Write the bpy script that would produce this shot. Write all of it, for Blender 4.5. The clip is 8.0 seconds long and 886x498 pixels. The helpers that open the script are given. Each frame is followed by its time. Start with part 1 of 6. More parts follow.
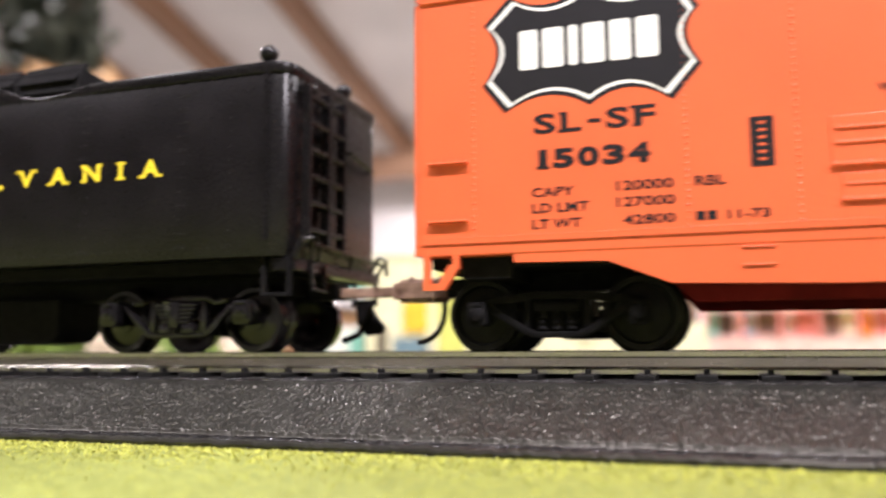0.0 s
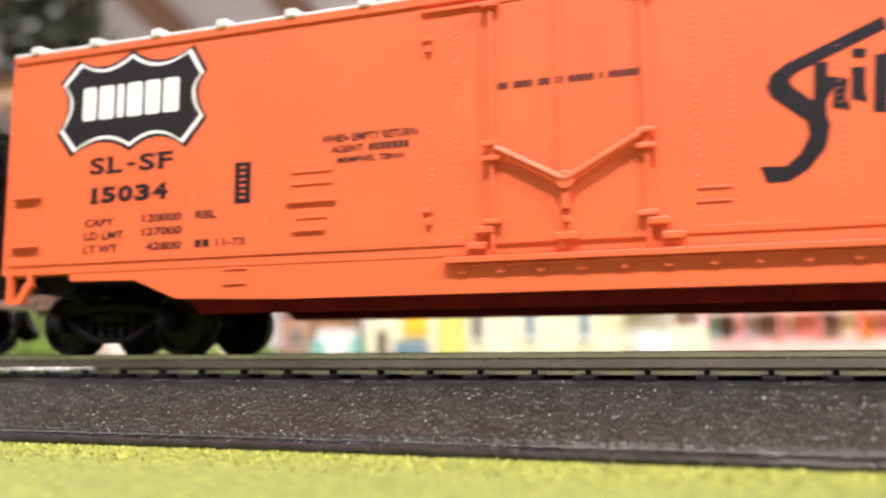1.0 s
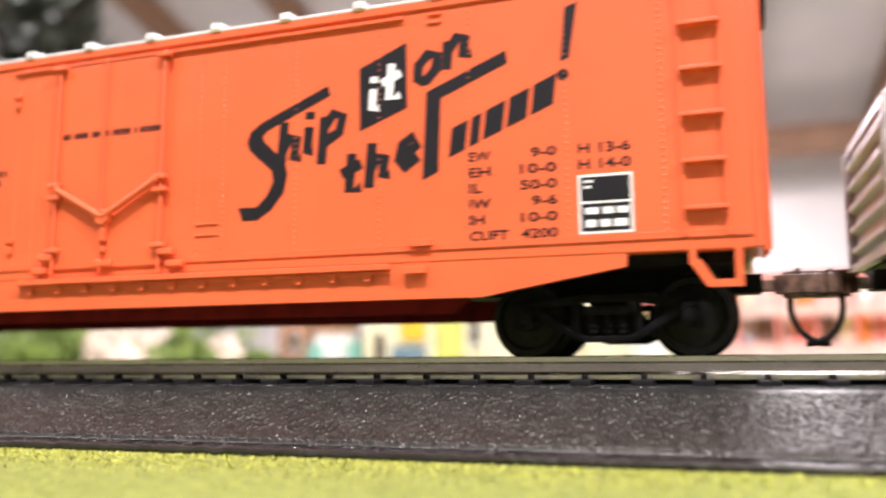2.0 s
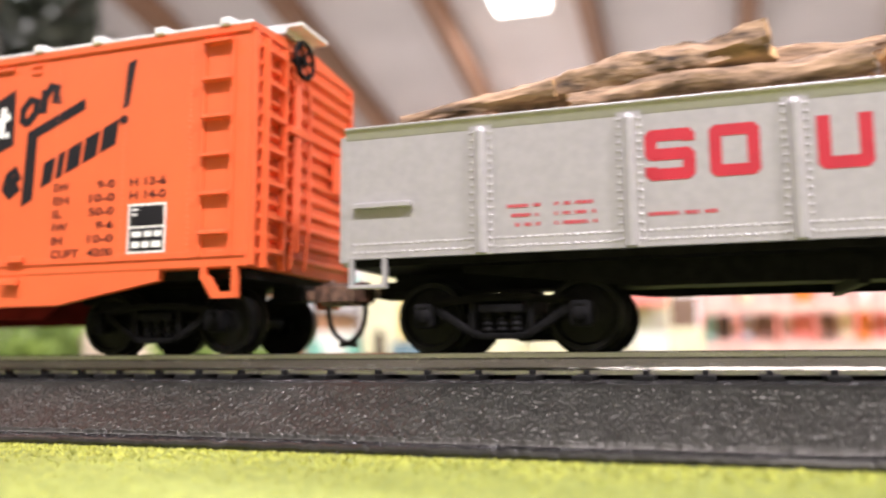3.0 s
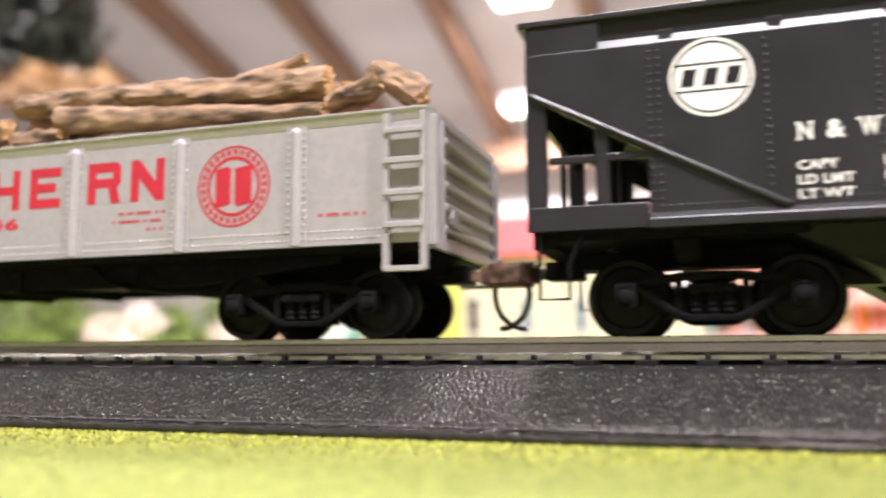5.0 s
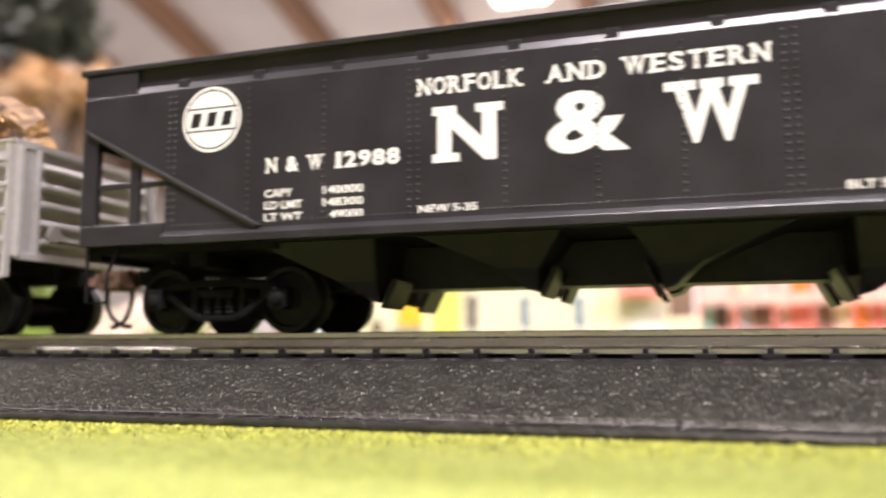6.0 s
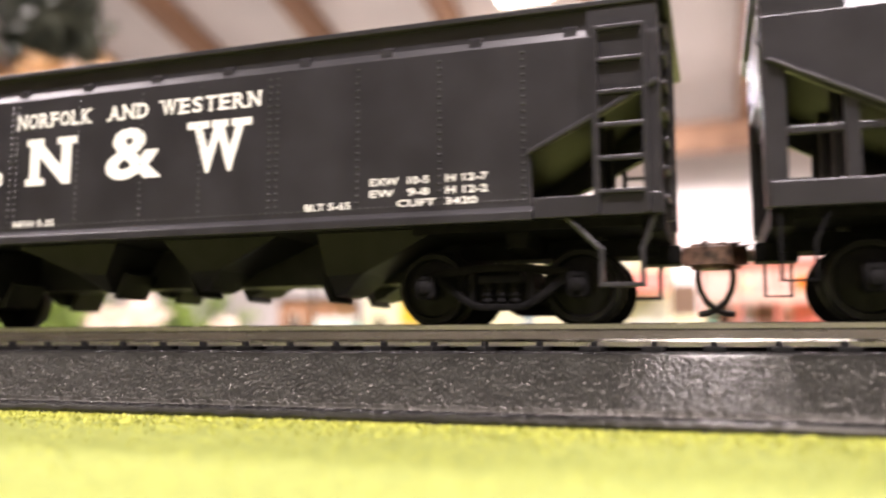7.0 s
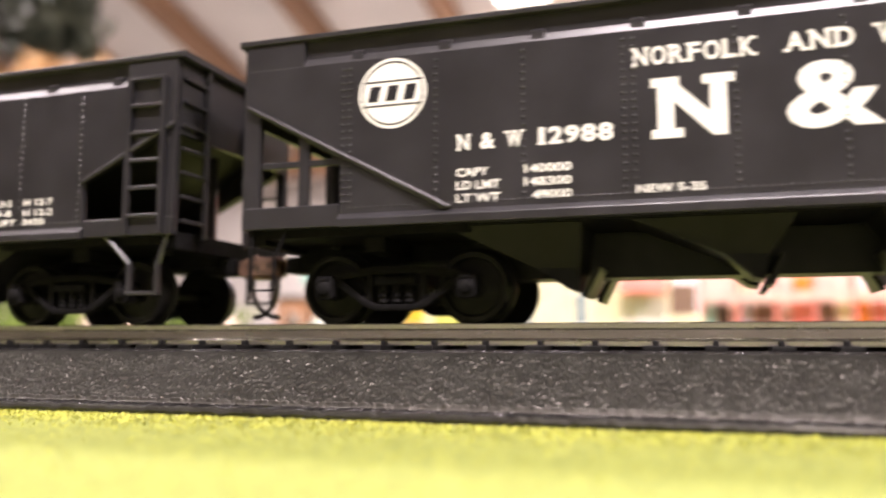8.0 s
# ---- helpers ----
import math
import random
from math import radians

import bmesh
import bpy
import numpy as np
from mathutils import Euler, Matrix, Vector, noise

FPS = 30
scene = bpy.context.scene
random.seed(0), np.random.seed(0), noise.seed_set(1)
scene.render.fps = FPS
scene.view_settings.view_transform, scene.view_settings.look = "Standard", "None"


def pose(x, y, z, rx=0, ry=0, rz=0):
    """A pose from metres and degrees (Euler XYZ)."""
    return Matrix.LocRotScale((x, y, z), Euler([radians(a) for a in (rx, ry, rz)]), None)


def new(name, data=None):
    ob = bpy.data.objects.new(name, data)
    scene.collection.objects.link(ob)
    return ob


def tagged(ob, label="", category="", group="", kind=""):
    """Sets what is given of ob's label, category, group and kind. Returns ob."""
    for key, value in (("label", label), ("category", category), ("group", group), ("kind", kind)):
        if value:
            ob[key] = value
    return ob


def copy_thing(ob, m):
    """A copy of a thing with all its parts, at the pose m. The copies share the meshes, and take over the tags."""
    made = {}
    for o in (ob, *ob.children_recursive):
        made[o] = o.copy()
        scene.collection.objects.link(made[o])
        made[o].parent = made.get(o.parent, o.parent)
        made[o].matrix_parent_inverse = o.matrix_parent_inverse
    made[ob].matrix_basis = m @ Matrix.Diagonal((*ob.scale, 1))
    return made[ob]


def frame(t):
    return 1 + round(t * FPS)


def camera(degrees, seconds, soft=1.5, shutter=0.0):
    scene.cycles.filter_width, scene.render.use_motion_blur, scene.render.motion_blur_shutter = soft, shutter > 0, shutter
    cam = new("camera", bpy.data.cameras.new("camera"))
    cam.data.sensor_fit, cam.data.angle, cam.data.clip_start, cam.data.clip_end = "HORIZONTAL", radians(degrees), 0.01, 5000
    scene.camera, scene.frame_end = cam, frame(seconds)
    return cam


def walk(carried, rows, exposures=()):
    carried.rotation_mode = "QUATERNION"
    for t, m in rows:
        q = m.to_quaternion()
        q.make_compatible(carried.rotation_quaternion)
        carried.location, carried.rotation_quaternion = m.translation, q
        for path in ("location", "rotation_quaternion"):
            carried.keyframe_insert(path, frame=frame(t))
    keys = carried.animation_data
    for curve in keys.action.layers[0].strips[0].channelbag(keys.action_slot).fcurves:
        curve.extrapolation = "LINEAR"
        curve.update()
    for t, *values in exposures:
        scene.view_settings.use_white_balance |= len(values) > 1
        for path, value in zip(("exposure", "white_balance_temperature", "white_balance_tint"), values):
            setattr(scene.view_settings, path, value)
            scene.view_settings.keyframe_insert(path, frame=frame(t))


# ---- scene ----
MM = 0.001
cam = camera(56.46, 8.0, 2.2, 0.3)
cam.data.dof.use_dof = True
cam.data.dof.focus_distance = 0.105
cam.data.dof.aperture_fstop = 15.0

# camera: seconds, x, y, z in mm, pitch, lean, yaw in degrees
PATH = [
    (0.0, 0.61, -0.18, 0.32, 6.90, 0.26, 18.39),
    (0.5, 0.67, -0.08, 0.16, 7.00, 0.29, 18.36),
    (1.0, 0.62, 0.05, -0.01, 7.16, 0.35, 18.41),
    (2.5, 0.80, 0.46, 0.01, 7.50, 0.45, 18.21),
    (3.0, 0.44, 0.35, -0.18, 7.24, 0.38, 18.22),
    (3.5, 0.25, 0.35, -0.66, 6.93, 0.36, 18.21),
    (4.0, 0.33, 0.61, -1.06, 6.77, 0.40, 18.15),
    (5.5, -0.24, 1.23, -1.52, 6.84, 0.25, 18.09),
    (6.0, -0.05, 1.43, -1.89, 6.67, 0.15, 18.03),
    (6.5, -0.39, 1.26, -2.29, 6.54, 0.06, 18.11),
    (7.0, -0.82, 1.11, -2.65, 6.57, -0.03, 18.16),
    (7.5, -0.95, 1.22, -2.79, 6.58, -0.06, 18.10),
    (8.0, -1.27, 1.42, -2.66, 6.51, -0.12, 18.02),
]
walk(cam, [(t, pose(x * MM, y * MM, z * MM, 90 + p, r, w)) for t, x, y, z, p, r, w in PATH],
     exposures=[(0, 0.36, 6500, 10), (4, 0.36, 6500, 10), (5.5, 0.44, 6700, 11), (7, 0.52, 7000, 14), (8, 0.55, 7100, 15)])

# train: seconds and the way run to -x, in mm
RUN = [
    (0.0, 0.00),
    (0.5, 34.32),
    (1.0, 68.45),
    (2.5, 169.70),
    (3.0, 202.80),
    (3.5, 237.92),
    (4.0, 272.60),
    (5.5, 374.20),
    (6.0, 407.77),
    (6.5, 441.99),
    (7.0, 475.05),
    (7.5, 508.60),
    (8.0, 542.71),
]
AXIS = 116.4      # the track's centre line lies this far from the camera
MAT_Z = -11.2     # top of the grass mat under the rail heads
WHEEL_R = 4.75

# ---- light: hall lamps, two in view and six added overhead ----
world = bpy.data.worlds.new("hall_air")
scene.world = world
world.use_nodes = True
world.node_tree.nodes["Background"].inputs[0].default_value = (0.9, 0.85, 0.8, 1)
world.node_tree.nodes["Background"].inputs[1].default_value = 0.05


def hall_light(x, y, z, w, sx, sy):
    d = bpy.data.lights.new("hall_lamp_light", "AREA")
    d.shape, d.size, d.size_y, d.energy, d.color = "RECTANGLE", sx, sy, w, (0.95, 0.88, 0.97)
    o = new("hall_lamp_light", d)
    o.matrix_world = pose(x, y, z)
    return o


# Six lamps out of view, added on the pattern of the visible pair
ADDED_LAMPS = [(x, y) for y in (-1.1, 1.9) for x in (-2.4, 0.2, 2.8)]


# ---- materials ----
def material(name, base, rough=0.5, metal=0.0, var=0.12, scale=300.0, bump=0.0, bscale=1500.0, spec=0.5, second=None, coat=0.0, stretch=(1, 1, 1), mottle=(0.35, 0.65)):
    """Base colour with broad stains and fine grain; scales are per metre."""
    m = bpy.data.materials.new(name)
    m.use_nodes = True
    nt = m.node_tree
    b = nt.nodes["Principled BSDF"]
    tc = nt.nodes.new("ShaderNodeTexCoord")
    mp = nt.nodes.new("ShaderNodeMapping")
    mp.inputs["Scale"].default_value = stretch
    nt.links.new(tc.outputs["Object"], mp.inputs["Vector"])
    n = nt.nodes.new("ShaderNodeTexNoise")
    n.inputs["Scale"].default_value = scale
    n.inputs["Detail"].default_value = 6
    nt.links.new(mp.outputs[0], n.inputs["Vector"])
    r = nt.nodes.new("ShaderNodeValToRGB")
    lo = [max(0, c * (1 - var)) for c in base]
    hi = [min(1, c * (1 + var)) for c in (second or base)]
    r.color_ramp.elements[0].color, r.color_ramp.elements[1].color = (*lo, 1), (*hi, 1)
    r.color_ramp.elements[0].position, r.color_ramp.elements[1].position = mottle
    nt.links.new(n.outputs["Fac"], r.inputs["Fac"])
    nt.links.new(r.outputs["Color"], b.inputs["Base Color"])
    n2 = nt.nodes.new("ShaderNodeTexNoise")
    n2.inputs["Scale"].default_value = bscale
    n2.inputs["Detail"].default_value = 4
    nt.links.new(mp.outputs[0], n2.inputs["Vector"])
    rr = nt.nodes.new("ShaderNodeMapRange")
    rr.inputs["To Min"].default_value, rr.inputs["To Max"].default_value = max(0.03, rough - 0.05), min(1, rough + 0.05)
    nt.links.new(n2.outputs["Fac"], rr.inputs["Value"])
    nt.links.new(rr.outputs[0], b.inputs["Roughness"])
    b.inputs["Metallic"].default_value = metal
    b.inputs["Specular IOR Level"].default_value = spec
    b.inputs["Coat Weight"].default_value = coat
    if bump:
        bp = nt.nodes.new("ShaderNodeBump")
        bp.inputs["Strength"].default_value = 1.0
        bp.inputs["Distance"].default_value = bump * MM
        nt.links.new(n2.outputs["Fac"], bp.inputs["Height"])
        nt.links.new(bp.outputs[0], b.inputs["Normal"])
    return m


def pebbled(name, base, rough, cell, depth):
    """Moulded plastic with a leathery, crackled relief."""
    m = material(name, base, rough, var=0.3, scale=400, bscale=1200)
    nt = m.node_tree
    b = nt.nodes["Principled BSDF"]
    tc = nt.nodes.new("ShaderNodeTexCoord")
    warp = nt.nodes.new("ShaderNodeTexNoise")
    warp.inputs["Scale"].default_value = cell * 0.7
    mix = nt.nodes.new("ShaderNodeVectorMath")
    mix.operation = "MULTIPLY_ADD"
    mix.inputs[1].default_value = (0.0011, 0.0011, 0.0011)
    nt.links.new(tc.outputs["Object"], warp.inputs["Vector"])
    nt.links.new(warp.outputs["Color"], mix.inputs[0])
    nt.links.new(tc.outputs["Object"], mix.inputs[2])
    v = nt.nodes.new("ShaderNodeTexVoronoi")
    v.feature = "SMOOTH_F1"
    v.inputs["Scale"].default_value = cell
    nt.links.new(mix.outputs[0], v.inputs["Vector"])
    n = nt.nodes.new("ShaderNodeTexNoise")
    n.inputs["Scale"].default_value = cell * 0.9
    n.inputs["Detail"].default_value = 3
    nt.links.new(mix.outputs[0], n.inputs["Vector"])
    add = nt.nodes.new("ShaderNodeMath")
    add.operation = "SUBTRACT"
    nt.links.new(n.outputs["Fac"], add.inputs[0])
    nt.links.new(v.outputs["Distance"], add.inputs[1])
    bp = nt.nodes.new("ShaderNodeBump")
    bp.inputs["Distance"].default_value = depth * MM
    nt.links.new(add.outputs[0], bp.inputs["Height"])
    nt.links.new(bp.outputs[0], b.inputs["Normal"])
    return m


ORANGE = material("orange_plastic", (0.74, 0.126, 0.04), 0.42, var=0.05, scale=60, bump=0.012, bscale=2500)
MAROON = material("maroon_plastic", (0.13, 0.012, 0.013), 0.85, var=0.2, spec=0.04)
ROOF_GREY = material("pale_roof_paint", (0.72, 0.71, 0.69), 0.45, metal=0.2, var=0.1)
SILVER = material("aluminium_paint", (0.41, 0.392, 0.39), 0.4, metal=0.3, var=0.05, scale=900, bump=0.006, bscale=3000)
HOPPER_BLACK = material("satin_black_plastic", (0.019, 0.0183, 0.0205), 0.3, var=0.25, scale=120, bump=0.004, bscale=2500, spec=0.5)
TENDER_BLACK = material("gloss_black_paint", (0.006, 0.0054, 0.006), 0.28, var=0.3, scale=150, bump=0.005, bscale=2500, spec=0.24)
TRUCK_BLACK = material("truck_black_plastic", (0.007, 0.0066, 0.007), 0.66, var=0.4, scale=700, bump=0.03, bscale=2500, spec=0.07)
WHEEL_BLACK = material("wheel_black", (0.0085, 0.008, 0.0078), 0.5, var=0.4, scale=700, spec=0.13)
GLOSS_TRUCK = material("gloss_truck_paint", (0.006, 0.0055, 0.006), 0.2, var=0.3, scale=500, bump=0.01, bscale=2500, spec=0.4)
# Darker copy of the satin black, with underbody shade put into the colour
BAY_SHADE_BLACK = material("hopper_bay_shade_black", (0.009, 0.0088, 0.009), 0.5, var=0.3, scale=300, bump=0.01, bscale=2500, spec=0.22)
STEEL = material("nickel_rail", (0.43, 0.42, 0.38), 0.26, metal=1.0, var=0.1, scale=500, stretch=(0.15, 1, 1))
ROADBED = pebbled("roadbed_plastic", (0.022, 0.021, 0.0205), 0.2, 1350, 0.9)
RELIEF = material("roadbed_relief_plastic", (0.0198, 0.0198, 0.0166), 0.36, var=0.3, scale=400, bump=0.02, bscale=3500)
RELIEF.node_tree.nodes["Principled BSDF"].inputs["Specular Tint"].default_value = (1, 0.94, 0.84, 1)
TIE = material("tie_plastic", (0.0075, 0.0072, 0.0068), 0.6, var=0.3, scale=900, bump=0.05, bscale=2500, stretch=(1, 0.2, 1), spec=0.2)
BROWN = material("coupler_brown", (0.05, 0.032, 0.026), 0.4, var=0.3, scale=500, bump=0.06, bscale=1500, second=(0.2, 0.115, 0.085))
TAN = material("coupler_tan", (0.2, 0.11, 0.08), 0.5, var=0.3, scale=500, bump=0.06, bscale=1500, second=(0.34, 0.22, 0.17))
PIN = material("pin_bronze_black", (0.04, 0.035, 0.03), 0.35, metal=0.6)
INK = material("black_ink", (0.009, 0.008, 0.01), 0.55, var=0.1, spec=0.25)
WHITE_INK = material("white_ink", (0.86, 0.85, 0.82), 0.5, var=0.04)
CREAM_INK = material("cream_ink", (0.78, 0.77, 0.72), 0.5, var=0.04)
RED_INK = material("red_ink", (0.43, 0.016, 0.03), 0.5, var=0.08)
YELLOW_INK = material("yellow_ink", (0.85, 0.66, 0.03), 0.5, var=0.05)
BARK = material("bark", (0.06, 0.036, 0.021), 0.9, var=0.5, scale=650, bump=0.26, bscale=1700, second=(0.36, 0.235, 0.145), stretch=(0.26, 1, 1), mottle=(0.3, 0.74))
CUT = material("cut_wood", (0.5, 0.3, 0.13), 0.8, var=0.3, scale=600, bump=0.25, bscale=1200)
GRASS = material("grass_mat", (0.186, 0.216, 0.042), 0.95, var=0.1, scale=700, bump=0.15, bscale=1800, second=(0.236, 0.268, 0.058))
# Lighter than the mat, its colour brightened to offset the blades' self-shading
LIT_FIBRE = material("lit_flock_fibre", (0.36, 0.37, 0.058), 0.95, var=0.25, scale=900, second=(0.44, 0.45, 0.085))
CHROME = material("chrome", (0.7, 0.7, 0.7), 0.15, metal=1.0)
WALL_WHITE = material("hall_wall_paint", (0.74, 0.7, 0.66), 0.8, var=0.06, scale=2.0, bump=1.0, bscale=40)
CEIL_WHITE = material("hall_ceiling_panel", (0.7, 0.66, 0.62), 0.8, var=0.08, scale=1.5, bump=1.0, bscale=30)
RAFTER = material("rafter_wood", (0.3, 0.17, 0.1), 0.7, var=0.3, scale=4, bscale=60, stretch=(1, 0.1, 1))
CONCRETE = material("hall_floor_concrete", (0.3, 0.29, 0.27), 0.7, var=0.2, scale=1.5, bscale=50)
TABLE_WOOD = material("table_ply", (0.4, 0.28, 0.16), 0.6, var=0.2, scale=8, bscale=150, stretch=(0.15, 1, 1))


# ---- mesh helpers, all in mm ----
def box(bm, x0, x1, y0, y1, z0, z1):
    v = [bm.verts.new((x, y, z)) for z in (z0, z1) for y in (y0, y1) for x in (x0, x1)]
    for a in ((0, 1, 3, 2), (4, 6, 7, 5), (0, 4, 5, 1), (1, 5, 7, 3), (3, 7, 6, 2), (2, 6, 4, 0)):
        bm.faces.new([v[i] for i in a])


def prism(bm, pts, a0, a1, axis="y"):
    """A polygon (x, z) drawn along y, or (y, z) drawn along x, or (x, y) along z."""
    put = {"y": lambda p, a: (p[0], a, p[1]), "x": lambda p, a: (a, p[0], p[1]), "z": lambda p, a: (p[0], p[1], a)}[axis]
    A = [bm.verts.new(put(p, a0)) for p in pts]
    B = [bm.verts.new(put(p, a1)) for p in pts]
    bm.faces.new(A)
    bm.faces.new(B[::-1])
    for i in range(len(pts)):
        j = (i + 1) % len(pts)
        bm.faces.new((A[i], B[i], B[j], A[j]))


def lathe(bm, prof, n=28, centre=(0, 0, 0), axis="y"):
    """Rings (radius, along) round an axis, closed at both ends."""
    rings = []
    for r, a in prof:
        ring = []
        for k in range(n):
            c, s = r * math.cos(2 * math.pi * k / n), r * math.sin(2 * math.pi * k / n)
            p = {"y": (c, a, s), "z": (c, s, a), "x": (a, c, s)}[axis]
            ring.append(bm.verts.new([p[i] + centre[i] for i in range(3)]))
        rings.append(ring)
    for A, B in zip(rings, rings[1:]):
        for k in range(n):
            bm.faces.new((A[k], A[(k + 1) % n], B[(k + 1) % n], B[k]))
    bm.faces.new(rings[0][::-1])
    bm.faces.new(rings[-1])


def wire(bm, pts, r, n=6):
    """A round rod along points."""
    pts = [Vector(p) for p in pts]
    rings = []
    for i, p in enumerate(pts):
        d = (pts[min(i + 1, len(pts) - 1)] - pts[max(i - 1, 0)]).normalized()
        u = d.orthogonal().normalized() if i == 0 else (u - d * u.dot(d)).normalized()
        w = d.cross(u)
        rings.append([bm.verts.new(p + (u * math.cos(2 * math.pi * k / n) + w * math.sin(2 * math.pi * k / n)) * r) for k in range(n)])
    for A, B in zip(rings, rings[1:]):
        for k in range(n):
            bm.faces.new((A[k], A[(k + 1) % n], B[(k + 1) % n], B[k]))
    bm.faces.new(rings[0][::-1])
    bm.faces.new(rings[-1])


def rivet(bm, x, y, z, r=0.24, h=0.2, side=-1):
    """A small domed head on a face that looks along side * y."""
    base = [bm.verts.new((x + r * math.cos(a), y, z + r * math.sin(a))) for a in (0, 1.05, 2.09, 3.14, 4.19, 5.24)]
    top = bm.verts.new((x, y + side * h, z))
    for i in range(6):
        bm.faces.new((base[i], base[(i + 1) % 6], top))


def finish(bm, bevel=0.0):
    if bevel:
        bmesh.ops.remove_doubles(bm, verts=bm.verts, dist=1e-5)
        es = [e for e in bm.edges if len(e.link_faces) == 2 and e.calc_face_angle(0) > 0.5]
        bmesh.ops.bevel(bm, geom=es, offset=bevel, segments=2, profile=0.5, affect="EDGES", clamp_overlap=True)
    bmesh.ops.recalc_face_normals(bm, faces=bm.faces)
    for v in bm.verts:
        v.co *= MM
    return bm


def part(name, bm, mat, parent, label="", bevel=0.0, smooth=False, at=None):
    finish(bm, bevel)
    me = bpy.data.meshes.new(name)
    bm.to_mesh(me)
    bm.free()
    me.materials.append(mat)
    if smooth:
        me.polygons.foreach_set("use_smooth", [True] * len(me.polygons))
        me.set_sharp_from_angle(angle=radians(40))
    ob = new(name, me)
    if parent is not None:
        ob.parent = parent
    if at:
        ob.matrix_basis = pose(at[0] * MM, at[1] * MM, at[2] * MM)
    if label:
        ob["label"] = label
    return ob


def B():
    return bmesh.new()


def each(name, mat, parent, bs, bevel=0.0, label=""):
    """Several boxes, each a part of its own."""
    for b in bs:
        boxes(name, mat, parent, b, bevel=bevel, label=label)


def boxes(name, mat, parent, *bs, bevel=0.0, label=""):
    bm = B()
    for b in bs:
        box(bm, *b)
    return part(name, bm, mat, parent, label, bevel)


def empty_thing(name, x, y, z, label, category, group=""):
    o = new(name)
    o.empty_display_size = 0.01
    o.matrix_basis = pose(x * MM, y * MM, z * MM)
    return tagged(o, label, category, group)


def letters(bm, mat, parent):
    """Every letter of a painted word becomes a part of its own; pieces that stand over one another belong together."""
    left, groups = set(bm.verts), []
    while left:
        stack, isle = [left.pop()], []
        while stack:
            v = stack.pop()
            isle.append(v)
            for e in v.link_edges:
                w = e.other_vert(v)
                if w in left:
                    left.discard(w)
                    stack.append(w)
        xs = [v.co.x for v in isle]
        groups.append([min(xs), max(xs), isle])
    groups.sort(key=lambda g: (g[0], g[1]))
    merged = []
    for lo, hi, isle in groups:
        if merged and min(hi, merged[-1][1]) - lo > 0.35 * min(hi - lo, merged[-1][1] - merged[-1][0]):
            merged[-1][1] = max(hi, merged[-1][1])
            merged[-1][2] += isle
        else:
            merged.append([lo, hi, isle])
    bm.verts.index_update()
    for _, _, isle in merged:
        out, new_vert = B(), {}
        for v in sorted(isle, key=lambda v: v.index):
            new_vert[v] = out.verts.new(v.co)
        done = set()
        for v in sorted(isle, key=lambda v: v.index):
            for f in v.link_faces:
                if f not in done:
                    done.add(f)
                    out.faces.new([new_vert[w] for w in f.verts])
        part("letter", out, mat, parent)
    bm.free()


def lettering(parent, words, x0, x1, z0, z1, y, mat, bold=0.0, slant=0.0, skew=0.0, depth=0.05):
    """Painted words that fill x0..x1 and z0..z1 on a side that faces -y; skew lifts the line along x."""
    cu = bpy.data.curves.new("words", "FONT")
    cu.body, cu.size, cu.offset, cu.resolution_u = words, 1.0, bold, 3
    ob = bpy.data.objects.new("words", cu)
    me = bpy.data.meshes.new_from_object(ob)
    co = np.array([v.co[:] for v in me.vertices])
    lo, hi = co.min(0), co.max(0)
    bm = B()
    bm.from_mesh(me)
    sx, sz = (x1 - x0) / (hi[0] - lo[0]), (z1 - z0) / (hi[1] - lo[1])
    for v in bm.verts:
        px, pz = (v.co.x - lo[0]) * sx, (v.co.y - lo[1]) * sz
        v.co = (x0 + px + slant * pz, y - depth, z0 + pz + skew * px)
    bpy.data.objects.remove(ob)
    bpy.data.curves.remove(cu)
    bpy.data.meshes.remove(me)
    letters(bm, mat, parent)


WIDTHS = {"I": 0.42, "W": 1.12, "M": 1.05, "N": 0.86, "O": 0.84, "A": 0.86, "K": 0.86, "R": 0.86, "D": 0.84, "V": 0.84, "Y": 0.84,
          "L": 0.74, "F": 0.72, "E": 0.74, "T": 0.8, "S": 0.7, "P": 0.76, " ": 0.62, "-": 0.5, "&": 0.95, "1": 0.5}
# feet of slab letters: centre of each foot as a share of the width, low and high
FEET = {"N": ((0.12,), (0.1, 0.88)), "A": ((0.08, 0.92), ()), "K": ((0.14, 0.88), (0.14, 0.84)), "R": ((0.14, 0.9), (0.06,)), "F": ((0.16,), (0.06,)),
        "L": ((0.1,), (0.14,)), "W": ((), (0.06, 0.5, 0.94)), "V": ((), (0.08, 0.92)), "I": ((0.5,), (0.5,)), "P": ((0.16,), (0.06,)),
        "Y": ((0.5,), (0.08, 0.92)), "T": ((0.5,), ()), "D": ((0.06,), (0.06,)), "E": ((0.06,), (0.06,)), "1": ((0.5,), ())}


